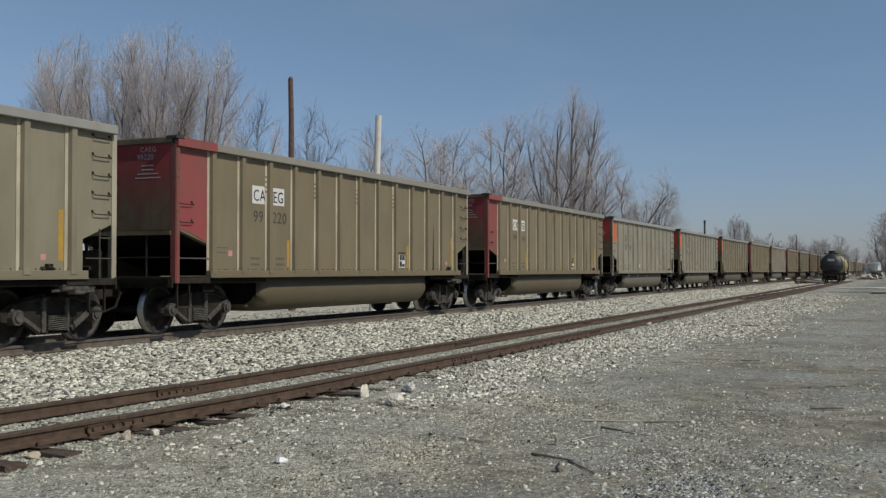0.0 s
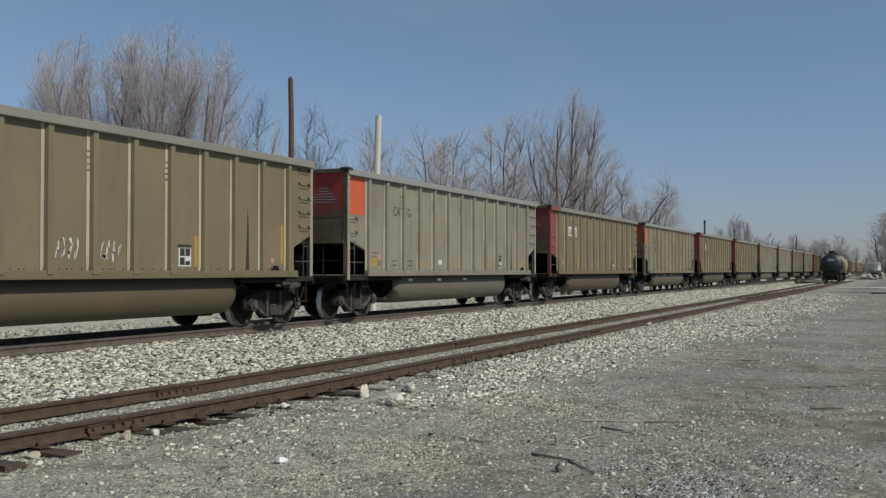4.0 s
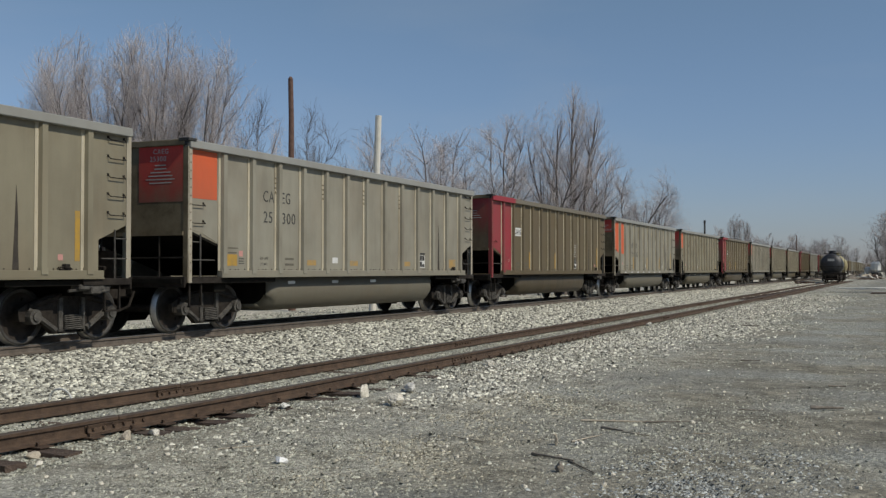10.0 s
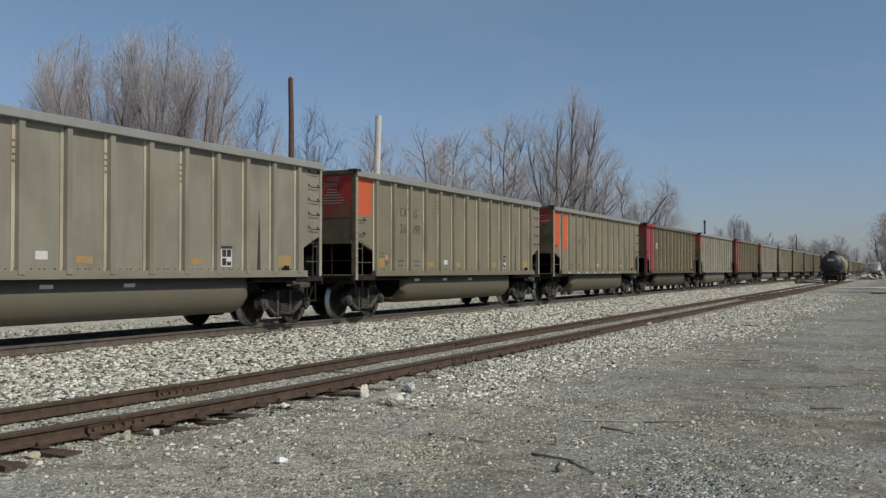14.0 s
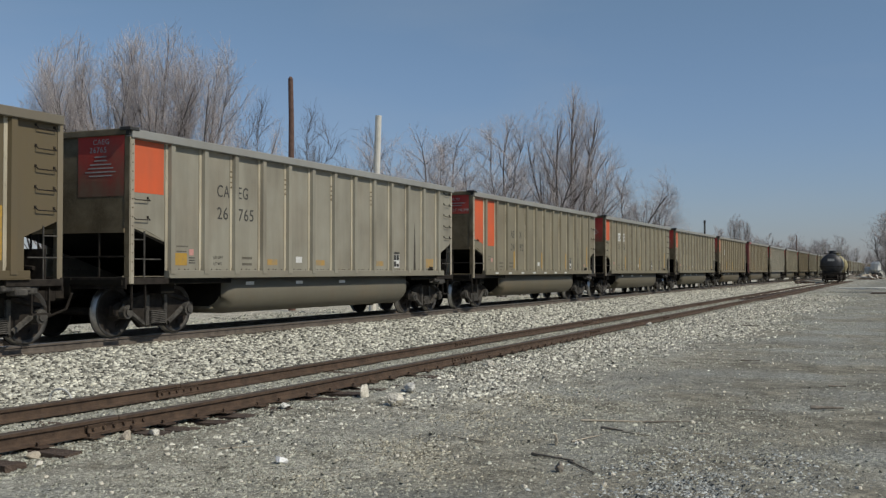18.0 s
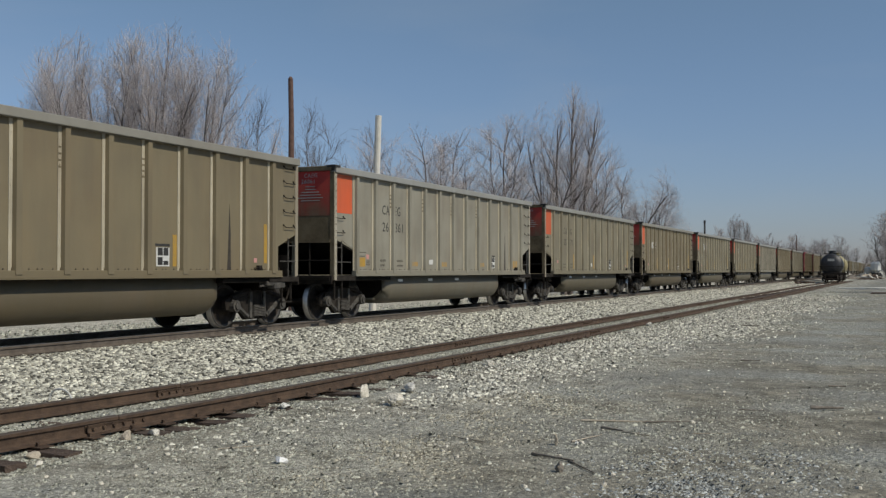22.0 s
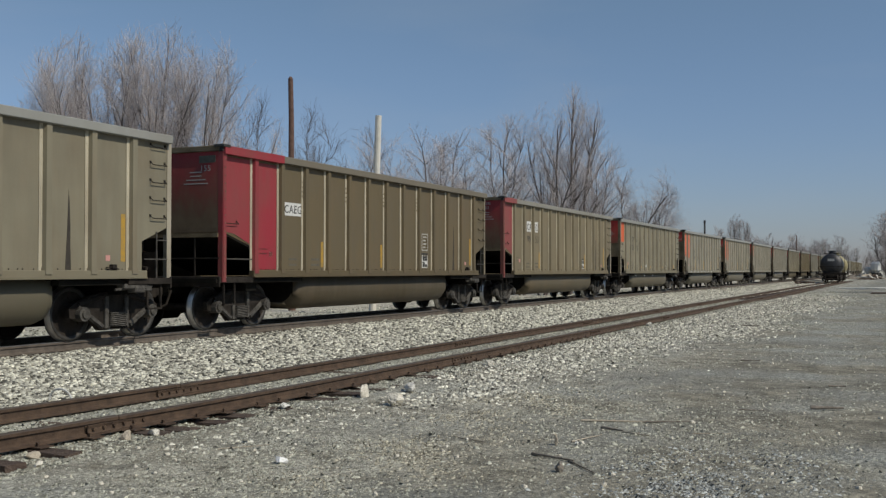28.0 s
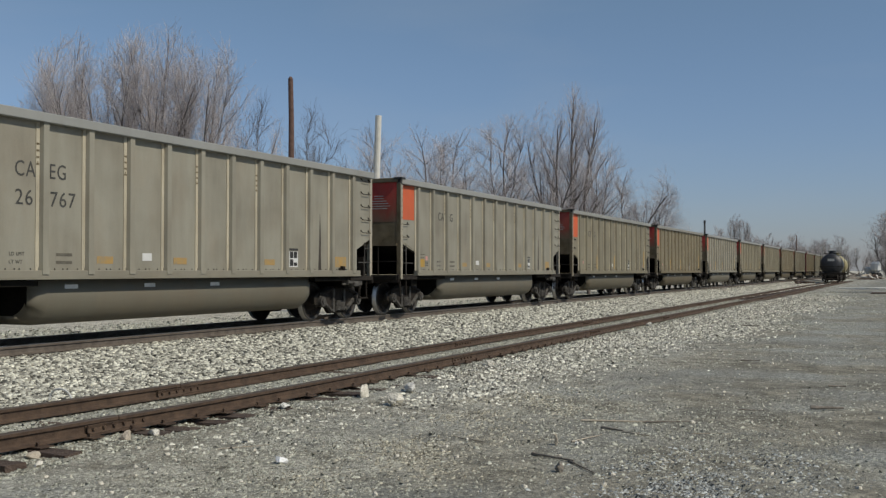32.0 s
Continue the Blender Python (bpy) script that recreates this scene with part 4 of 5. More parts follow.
def mark_car(car, kind, a, b):
    """Reporting marks and number, split by the post between two panels."""
    p = POSTS[3] if kind == "twin" else POSTS[2]
    xa, xb = p - 0.16, p + 0.13
    low = kind == "box" and a in ("10", "11")   # smaller marks set lower on a few cars
    zm = 2.44 if kind == "twin" else 2.57 if low else 2.78
    k = 0.82 if low else 1.0
    ink = M_LETTER
    if kind == "plain" or kind == "twin":
        left, right = ("CA", "EG") if kind == "plain" else ("AE", "RX")
        lettering("lettering", left, xa - 0.43, zm, 0.36, ink, car, wide=0.84)
        lettering("lettering", right, xb, zm, 0.36, ink, car, wide=0.84)
    elif kind == "box":
        plate("mark_panel", xa - 0.46 * k, xa + 0.03, zm - 0.06, zm + 0.33 * k, M_WHITE, car, label="white painted mark panel")
        plate("mark_panel", xb + 0.0, xb + 0.5 * k, zm - 0.06, zm + 0.33 * k, M_WHITE, car, label="white painted mark panel")
        lettering("lettering", "CA", xa - 0.43 * k, zm, 0.36 * k, M_BLACK, car, wide=0.9, y=-SKIN - 0.0105)
        lettering("lettering", "EG", xb + 0.04, zm, 0.36 * k, M_BLACK, car, wide=0.9, y=-SKIN - 0.0105)
    elif kind == "one":
        x = POSTS[1] + 0.14
        plate("mark_panel", x, x + 0.74, 2.52, 2.82, M_WHITE, car, label="white painted mark panel")
        lettering("lettering", "CAEG", x + 0.02, 2.58, 0.265, M_BLACK, car, y=-SKIN - 0.0105)
    if a and kind == "one":
        part("mark_panel", CAR["mark_bar"], M_FAINT, car, loc=(X_LO - 0.018, -1.4, 3.5))
        lettering("lettering", a, X_LO - 0.018, 3.33, 0.17, M_DULLWHITE, car, y=-1.0, turn=-90)
        return
    if a:
        lettering("lettering", a, xa - 0.42 * k, zm - 0.46 * k, 0.36 * k, ink, car)
    if b:
        lettering("lettering", b, xb + 0.02, zm - 0.46 * k, 0.36 * k, ink, car)
    if a and b and kind == "twin":
        lettering("lettering", "AERX " + a + b, X_LO - 0.018, 3.56, 0.12, M_DULLWHITE, car, y=-0.42, turn=-90)
    elif a and b:
        lettering("lettering", "CAEG", X_LO - 0.018, 3.58, 0.14, M_DULLWHITE, car, y=-0.71, turn=-90)
        lettering("lettering", a + b, X_LO - 0.018, 3.43, 0.15, M_DULLWHITE, car, y=-0.63, turn=-90)


def graffiti(car, x, z):
    """Loose white paint strokes."""
    rng = random.Random(int(10 * x) + 3)
    ph = rng.uniform(0, 3)
    pts = [(0.03 + 0.011 * i, 0.25 + 0.2 * math.sin(0.47 * i + ph) * (0.7 + 0.3 * math.sin(1.3 * i)) + 0.03 * math.cos(2.1 * i)) for i in range(48)]
    pts = [(u + 0.07 * math.cos(0.47 * i), v) for i, (u, v) in enumerate(pts)]
    verts, quads = [], []
    for i, (u, v) in enumerate(pts):
        w = 0.012 + 0.006 * math.sin(0.8 * i)
        verts += [(u - w, 0.0, v - w), (u + w, 0.0, v + w)]
        if i:
            quads.append((2 * i - 2, 2 * i - 1, 2 * i + 1, 2 * i))
    bm = quick_mesh("graffiti", verts, np.array(quads))
    part("graffiti", bm, M_WHITE, car, "looping white spray paint scrawl", loc=(x, -SKIN - 0.0085, z))


def build_train():
    first, cars = {}, []
    for i, (style, coat, kind, a, b) in enumerate(CARS):
        if style in first:
            car = copy_thing(first[style], pose(car_x(i, 0), MAIN_Y, 0))
        else:
            car = first[style] = build_car(style)
            car.location = (car_x(i, 0), MAIN_Y, 0)
        cars.append((car, style, coat, kind, a, b))
    for car, style, coat, kind, a, b in cars:
        mark_car(car, kind, a, b)
        if car in (cars[10][0], cars[6][0]):
            graffiti(car, POSTS[5] + 0.15, 1.38)
            graffiti(car, POSTS[6] + 0.18, 1.36)
        tagged(car, COAT_WORDS[coat] + " empty coal gondola car with " + END_WORDS[style], "railway car", "cars of the coal train")
        v = random.uniform(0.94, 1.06)
        for o in car.children_recursive:
            lead = o.location.x < X_LO + 1.5
            if o.name.startswith(("top_chord", "corner_post")):
                grey = {GREY: 0.85, TAN: 0.8, OLIVE: 0.75, BROWN: 0.6}.get(coat, 0.25)
                tone = (0.265, 0.272, 0.262) if o.name.startswith("top_chord") else (0.41, 0.37, 0.29)
                o.color = (*[(1 - grey) * c + grey * w for c, w in zip(coat, tone)], 1)
            elif o.name.startswith("side_sill"):
                o.color = (coat[0] * 0.84, coat[1] * 0.82, coat[2] * 0.79, 1)
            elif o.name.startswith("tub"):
                # the tubs take the coat at under half its value
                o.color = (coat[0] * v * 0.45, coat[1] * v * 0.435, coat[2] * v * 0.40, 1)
            else:
                o.color = (coat[0] * v, coat[1] * v, coat[2] * v, 1)
            if style in ("rose", "crimson") and lead and o.name.startswith(("corner_post", "side_post")):
                if style == "crimson" or o.name.startswith("corner_post"):
                    o.color = (0.2, 0.042, 0.04, 1) if style == "rose" else (0.235, 0.021, 0.031, 1)
    return [c[0] for c in cars]


TRAIN = build_train()


# ---- timber ties ----
def tie_mesh(name, seed):
    """A weathered sawn tie, 2.6 m along y, split and worn at its ends."""
    rng = random.Random(seed)
    bm = boxes(((-0.115, -1.3, -0.17), (0.115, 1.3, 0.0)))
    bmesh.ops.subdivide_edges(bm, edges=[e for e in bm.edges if abs(e.verts[0].co.y - e.verts[1].co.y) > 1], cuts=5)
    for v in bm.verts:
        v.co += Vector((rng.uniform(-0.015, 0.015), rng.uniform(-0.05, 0.05) if abs(v.co.y) > 1.2 else 0, rng.uniform(-0.018, 0.004)))
    me = bpy.data.meshes.new(name)
    bm.to_mesh(me)
    bm.free()
    me.materials.append(M_TIE)
    return me


def build_ties():
    shapes = [tie_mesh("tie", s) for s in range(5)]
    plate_me = bezel("tie_plate", [((-0.09, -0.17, 0.0), (0.09, 0.17, 0.012)), ((-0.05, -0.1, 0.01), (-0.03, -0.08, 0.05)),
                                   ((0.03, 0.08, 0.01), (0.05, 0.1, 0.05)), ((-0.055, -0.105, 0.04), (-0.025, -0.075, 0.055))])
    plate_me.materials.append(M_RUST)
    rng = random.Random(4)
    x = 2.0
    while x < 64:
        t = part("tie", rng.choice(shapes), M_TIE, SIDING_TRACK, loc=(x, siding_y(x) + rng.uniform(-0.08, 0.08), SIDING_Z - 0.175 - rng.uniform(0, 0.055) - (rng.uniform(0.0, 0.03) if x > 16 else 0)))
        t.rotation_euler = (0, 0, rng.uniform(-0.05, 0.05))
        if x < 26:
            part("tie_plate", plate_me, M_RUST, SIDING_TRACK, loc=(x, siding_y(x) - GAUGE / 2 - 0.036, SIDING_Z - 0.174))
        x += rng.uniform(0.46, 0.7)
    x = 8.0
    while x < 60:
        t = part("tie", rng.choice(shapes), M_TIE, MAIN_TRACK, loc=(x, MAIN_Y + rng.uniform(-0.04, 0.04), -0.170))
        x += 0.54
    verts, quads, n = [], [], 0
    for x0, x1, yc, z in ((60, 330, lambda v: MAIN_Y, -0.17), (64, 180, siding_y, SIDING_Z - 0.17)):
        x = x0
        while x < x1:
            y = yc(x)
            for dz in (-0.15, 0.0):
                verts += [(x - 0.11, y - 1.3, z + dz), (x + 0.11, y - 1.3, z + dz), (x + 0.11, y + 1.3, z + dz), (x - 0.11, y + 1.3, z + dz)]
            quads += [(n + 4, n + 5, n + 6, n + 7), (n, n + 1, n + 5, n + 4), (n + 1, n + 2, n + 6, n + 5), (n + 2, n + 3, n + 7, n + 6), (n + 3, n, n + 4, n + 7)]
            n += 8
            x += 0.55
    tagged(part("distant_ties", quick_mesh("distant_ties", verts, np.array(quads)), M_TIE, None), "distant dark timber ties under the rails", "railway ties", kind="stuff")


build_ties()


# ---- loose stone ----
CUBE = np.array([(-1, -1, -1), (1, -1, -1), (1, 1, -1), (-1, 1, -1), (-1, -1, 1), (1, -1, 1), (1, 1, 1), (-1, 1, 1)], float)
CUBE_Q = np.array([(4, 5, 6, 7), (0, 1, 5, 4), (1, 2, 6, 5), (2, 3, 7, 6), (3, 0, 4, 7)])


SPALL = np.array([(-1, -1, -0.6), (1, -1, -0.6), (1, 1, -0.6), (-1, 1, -0.6), (-0.5, -0.6, 0.7), (0.6, 0.5, 0.9)], float)


def chip_field(name, pts, sizes, material, label, seed):
    """Small sharp chips: a ridge over four corners."""
    rng = np.random.default_rng(seed)
    n = len(pts)
    shape = SPALL[None] * rng.uniform(0.35, 1.15, (n, 6, 3)) * rng.uniform(0.55, 1.2, (n, 1, 3))
    a = rng.uniform(0, 6.28, n)
    ca, sa = np.cos(a)[:, None], np.sin(a)[:, None]
    x, y = ca * shape[..., 0] - sa * shape[..., 1], sa * shape[..., 0] + ca * shape[..., 1]
    v = np.stack([x, y, shape[..., 2] * 0.75], -1) * sizes[:, None, None] / 2
    v[..., 0] += pts[:, 0:1]
    v[..., 1] += pts[:, 1:2]
    v[..., 2] += (ground_z(pts[:, 0], pts[:, 1]) + sizes * 0.1)[:, None]
    tri = np.array([(0, 1, 5), (0, 5, 4), (1, 2, 5), (2, 3, 4), (2, 4, 5), (3, 0, 4)])
    q = (tri[None] + 6 * np.arange(n)[:, None, None]).reshape(-1, 3)
    return tagged(part(name, quick_mesh(name, v.reshape(-1, 3), q), material, None), label, "gravel", kind="stuff")


def stone_field(name, pts, sizes, material, label, seed, sink=0.3):
    """Many angular stones lying on the ground at pts."""
    rng = np.random.default_rng(seed)
    n = len(pts)
    shape = CUBE[None] * rng.uniform(0.55, 1.0, (n, 8, 3)) * rng.uniform(0.6, 1.15, (n, 1, 3))
    a, b = rng.uniform(0, 6.28, n), rng.uniform(-0.7, 0.7, n)
    ca, sa, cb, sb = np.cos(a)[:, None], np.sin(a)[:, None], np.cos(b)[:, None], np.sin(b)[:, None]
    x, y, z = shape[..., 0], shape[..., 1], shape[..., 2]
    x, z = cb * x + sb * z, -sb * x + cb * z
    x, y = ca * x - sa * y, sa * x + ca * y
    v = np.stack([x, y, z * 0.8], -1) * sizes[:, None, None] / 2
    v[..., 0] += pts[:, 0:1]
    v[..., 1] += pts[:, 1:2]
    v[..., 2] += (ground_z(pts[:, 0], pts[:, 1]) + sizes * (0.5 - sink) * 0.8)[:, None]
    q = (CUBE_Q[None] + 8 * np.arange(n)[:, None, None]).reshape(-1, 4)
    ob = part(name, quick_mesh(name, v.reshape(-1, 3), q), material, None)
    return tagged(ob, label, "gravel", kind="stuff")


def scatter(seed, count, x0, x1, y0, y1, power=1.0, edge=None):
    """Random places in a stretch of the plan, denser towards x0."""
    rng = np.random.default_rng(seed)
    x = x0 + (x1 - x0) * rng.random(count) ** power
    y = rng.uniform(y0, y1, count)
    keep = (x > 0.86 * y - 0.8) & (x > 4.2)
    if edge:
        keep &= edge(x, y, rng)
    return np.stack([x[keep], y[keep]], -1), rng


def spill(x, y, rng):
    """A strip along the siding that thins out at its edges."""
    c = 6.6 - 0.012 * x + 0.5 * np.sin(0.35 * x) + 0.3 * np.sin(1.3 * x)
    w = 0.25 + 0.75 * np.clip((x - 9) / 14, 0, 1)
    return rng.random(len(x)) < np.exp(-((y - c) / (1.5 * w)) ** 2) * np.clip((x - 8) / 12, 0.1, 1)


def patchy(x, y, rng):
    """Gravel lies in drifts, with bare packed dirt between."""
    m = 0.5 + 0.5 * np.sin(0.55 * x + 1.7 * np.sin(0.45 * y + 0.4)) * np.sin(0.8 * y + 1.1 * np.sin(0.33 * x))
    worn = 1 - 0.75 * np.clip((x - 13) / 5, 0, 1) * np.clip((3.6 - y) / 1.6, 0, 1)   # wheels have packed the yard road
    return rng.random(len(x)) < (0.08 + 0.92 * m ** 2.2) * worn


def drift(x, y, rng):
    """Two loose drifts of paler stone in the yard."""
    a = np.exp(-((x - 8.6) / 1.7) ** 2 - ((y - 4.3) / 0.7) ** 2) + 0.8 * np.exp(-((x - 12.5) / 2.2) ** 2 - ((y - 4.6) / 0.8) ** 2)
    return rng.random(len(x)) < a * (0.55 + 0.45 * np.sin(3.1 * x + 2 * np.sin(2.3 * y)))


def blue_drift(x, y, rng):
    """A coarse drift of darker stone."""
    a = np.exp(-((x - 8.4) / 1.5) ** 2 - ((y - 1.5) / 0.7) ** 2)
    return rng.random(len(x)) < a * (0.6 + 0.4 * np.sin(2.7 * x + 2 * np.sin(3.1 * y)))


def build_stones():
    pts, rng = scatter(1, 105000, 7.0, 75.0, 9.75, 13.55, 1.8)
    stone_field("ballast", pts, rng.uniform(0.026, 0.078, len(pts)) * (1 + pts[:, 0] / 85), M_BALLAST, "pale crushed limestone ballast beside the main track", 11)
    pts, rng = scatter(2, 9000, 12.0, 70.0, 13.8, 18.0, 1.5)
    stone_field("ballast", pts, rng.uniform(0.035, 0.08, len(pts)) * (1 + pts[:, 0] / 80), M_BALLAST, "pale crushed limestone ballast between the rails", 12)
    pts, rng = scatter(3, 46000, 6.0, 60.0, 7.0, 10.35, 1.7)
    chip_field("gravel", pts, rng.uniform(0.015, 0.055, len(pts)) * (1 + pts[:, 0] / 90), M_GRAVEL, "grey gravel lying between the siding rails", 13)
    pts, rng = scatter(4, 200000, 4.2, 90.0, -0.6, 7.2, 2.6, patchy)
    chip_field("gravel", pts, rng.lognormal(-3.95, 0.42, len(pts)).clip(0.008, 0.06) * (1 + pts[:, 0] / 45), M_GRAVEL, "loose grey gravel strewn over packed dirt", 14)
    pts, rng = scatter(5, 78000, 8.0, 75.0, 2.6, 7.3, 1.4, spill)
    chip_field("gravel", pts, rng.uniform(0.025, 0.075, len(pts)) * (1 + pts[:, 0] / 70), M_SPILL, "spilled pale ballast along the siding", 15)
    pts, rng = scatter(8, 22000, 42.0, 150.0, 9.2, 13.4, 1.2)
    chip_field("ballast", pts, rng.uniform(0.08, 0.17, len(pts)), M_SPILL, "pale crushed ballast far down the line", 18)
    pts, rng = scatter(7, 42000, 5.0, 16.0, 2.2, 6.6, 1.0, drift)
    chip_field("gravel", pts, rng.uniform(0.014, 0.045, len(pts)), M_TANSTONE, "pale tan gravel drifts on the packed dirt", 17)
    pts, rng = scatter(10, 26000, 5.0, 12.0, 0.2, 3.4, 1.0, blue_drift)
    chip_field("gravel", pts, rng.uniform(0.016, 0.05, len(pts)), M_BLUESTONE, "coarse blue-grey gravel drift in the yard", 20)
    pts, rng = scatter(9, 9000, 16.0, 110.0, 18.3, 26.0, 1.4)
    chip_field("gravel", pts, rng.uniform(0.05, 0.2, len(pts)), M_GRAVEL, "rough stony waste ground behind the main track", 19)
    pts, rng = scatter(6, 420, 4.2, 26.0, -0.3, 7.0, 1.5)
    stone_field("gravel", pts, rng.uniform(0.02, 0.05, len(pts)), M_ROCK, "scattered pale limestone pebbles on the dirt", 16, 0.35)


build_stones()


def rock(name, x, y, size, seed, mat, label, lean=0.0):
    """A single broken rock: a ball chipped flat on several sides, then roughened and pitted."""
    rng = random.Random(seed)
    bm = bmesh.new()
    bmesh.ops.create_icosphere(bm, subdivisions=3, radius=0.62)
    cuts = []
    for _ in range(9):
        v = Vector((rng.gauss(0, 1), rng.gauss(0, 1), rng.gauss(0, 1))).normalized()
        cuts.append((v, rng.uniform(0.25, 0.40)))
    shift = Vector((seed * 3.7, seed * 1.3, 0))
    for v in bm.verts:
        for way, far in cuts:
            over = v.co.dot(way) - far
            if over > 0:
                v.co -= way * over * 0.93
        out = v.co.normalized()
        v.co += out * (0.025 * noise.noise(v.co * 6 + shift) - 0.14 * max(0.0, noise.noise(v.co * 8 + shift * 2) - 0.12))
        v.co = Vector((v.co.x * size[0], v.co.y * size[1], max(-0.42, v.co.z) * size[2]))
    ob = part(name, bm, mat, None, loc=(x, y, float(ground_z(x, y)) + size[2] * 0.33))
    ob.rotation_euler = (0, lean, rng.uniform(0, 6))
    return tagged(ob, label, "rock")


rock("rock", 12.62, 6.90, (0.20, 0.15, 0.2), 1, M_ROCK, "pale limestone block leaning beside the siding rail", 0.3)
rock("rock", 11.86, 6.04, (0.27, 0.2, 0.18), 2, M_ROCK, "pitted pale limestone rock on the gravel")
rock("rock", 13.42, 6.58, (0.34, 0.2, 0.18), 3, M_PALEROCK, "low pale limestone rock half sunk in dirt")
rock("rock", 11.05, 7.20, (0.28, 0.17, 0.10), 4, M_PALEROCK, "flat white stone on a tie end")
rock("rock", 17.55, 6.97, (0.2, 0.16, 0.14), 5, M_ROCK, "small white rock beside the siding")
rock("rock", 32.3, 7.4, (0.26, 0.2, 0.14), 6, M_PALEROCK, "small white rock beside the siding")
rock("rock", 7.30, 7.60, (0.14, 0.10, 0.09), 8, M_PALEWOOD, "tan rock wedged under the siding rail")
rock("rock", 8.40, 7.42, (0.22, 0.13, 0.10), 9, M_PALEWOOD, "tan rock wedged under the siding rail")
rock("rock", 7.02, 7.22, (0.11, 0.09, 0.08), 14, M_ROCK, "small tan stone beside the siding")
rock("rock", 8.72, 7.32, (0.2, 0.12, 0.08), 15, M_ROCK, "flat tan stone beside the siding")
rock("rock", 8.62, 2.78, (0.13, 0.07, 0.10), 10, M_STICK, "dark lump of wood on the gravel")
rock("rock", 9.85, 3.2, (0.09, 0.05, 0.14), 12, M_PALEWOOD, "curled pale bark scrap on the gravel")
rock("rock", 9.95, 3.02, (0.05, 0.04, 0.06), 13, M_PALEROCK, "small white stone on the gravel")
rock("litter", 7.89, 5.18, (0.13, 0.10, 0.08), 7, M_PAPER, "crumpled white paper litter on the gravel")


def stick(a, b, r, mat, label):
    """A crooked fallen stick from a to b on the ground."""
    rng = random.Random(int(1000 * a[0]))
    bm = bmesh.new()
    n = 6
    r *= 0.7
    za, zb = float(ground_z(*a)) + r * 1.3, float(ground_z(*b)) + r * 1.3
    pts = []
    for i in range(n + 1):
        f = i / n
        x, y = a[0] + (b[0] - a[0]) * f + rng.uniform(-1, 1) * r * 0.35, a[1] + (b[1] - a[1]) * f + rng.uniform(-1, 1) * r * 0.35
        pts.append(Vector((x, y, za + (zb - za) * f)))
    o = pts[0].copy()
    for i, (p, q) in enumerate(zip(pts, pts[1:])):
        over = (q - p).normalized() * r * 0.3
        tube(bm, p - o - over, q - o + over, r * (1 - 0.07 * i) * rng.uniform(0.9, 1.1), r * (0.93 - 0.07 * i), sides=7)
    # a snapped side twig
    p, q = pts[3] - o, pts[4] - o
    side = Vector((-(q - p).y, (q - p).x, 0)).normalized()
    tube(bm, p, p + side * r * 4 + (q - p) * 0.4 + Vector((0, 0, r)), r * 0.4, r * 0.2, sides=5)
    return tagged(part("stick", bm, mat, None, loc=o), label, "stick")


stick((11.47, 3.43), (11.75, 2.78), 0.018, M_PALEWOOD, "long bleached stick lying on the dirt")
stick((11.76, 2.77), (11.99, 2.26), 0.016, M_STICK, "long dark stick lying on the dirt")
stick((11.10, 3.07), (10.95, 2.80), 0.024, M_STICK, "dark broken stick on the dirt")
stick((10.95, 2.80), (10.78, 2.48), 0.013, M_PALEWOOD, "thin bleached stick on the dirt")
stick((10.08, 3.11), (10.62, 2.96), 0.012, M_PALEWOOD, "thin bleached stick on the dirt")
stick((9.28, 3.25), (9.08, 2.78), 0.02, M_STICK, "dark dead stick on the gravel")
stick((9.07, 2.81), (8.60, 2.44), 0.012, M_STICK, "thin forked dark twig on the gravel")
stick((13.64, 1.08), (13.79, 0.72), 0.035, M_STICK, "thick weathered branch piece on the dirt")
stick((16.43, 1.06), (16.52, 0.82), 0.02, M_STICK, "short dark stick on the dirt")
stick((9.9, 4.35), (9.7, 3.9), 0.008, M_PALEWOOD, "thin pale straw stalk on the gravel")
stick((8.3, 6.2), (8.7, 5.85), 0.007, M_PALEWOOD, "thin pale straw stalk on the gravel")
stick((11.2, 2.1), (11.35, 1.72), 0.008, M_PALEWOOD, "thin pale straw stalk on the gravel")
stick((13.2, 1.9), (13.3, 1.6), 0.012, M_STICK, "short dark twig on the dirt")
stick((20.5, 2.9), (20.6, 2.55), 0.02, M_STICK, "short dark stick on the dirt")
stick((33.0, 4.6), (33.1, 4.1), 0.03, M_STICK, "short dark stick on the pale gravel")


def build_hose():
    bm = bmesh.new()
    pts = [Vector((0.0, 0.18 * math.cos(a), 0.14 * math.sin(a))) for a in [math.pi * i / 14 for i in range(15)]]
    for p, q in zip(pts, pts[1:]):
        tube(bm, p, q, 0.012, sides=6)
    ob = part("hose_loop", bm, M_WHITE, None, loc=(9.62, 9.55, float(ground_z(9.62, 9.55)) + 0.13))
    tagged(ob, "bent loop of thin white hose beside the siding", "hose")


build_hose()


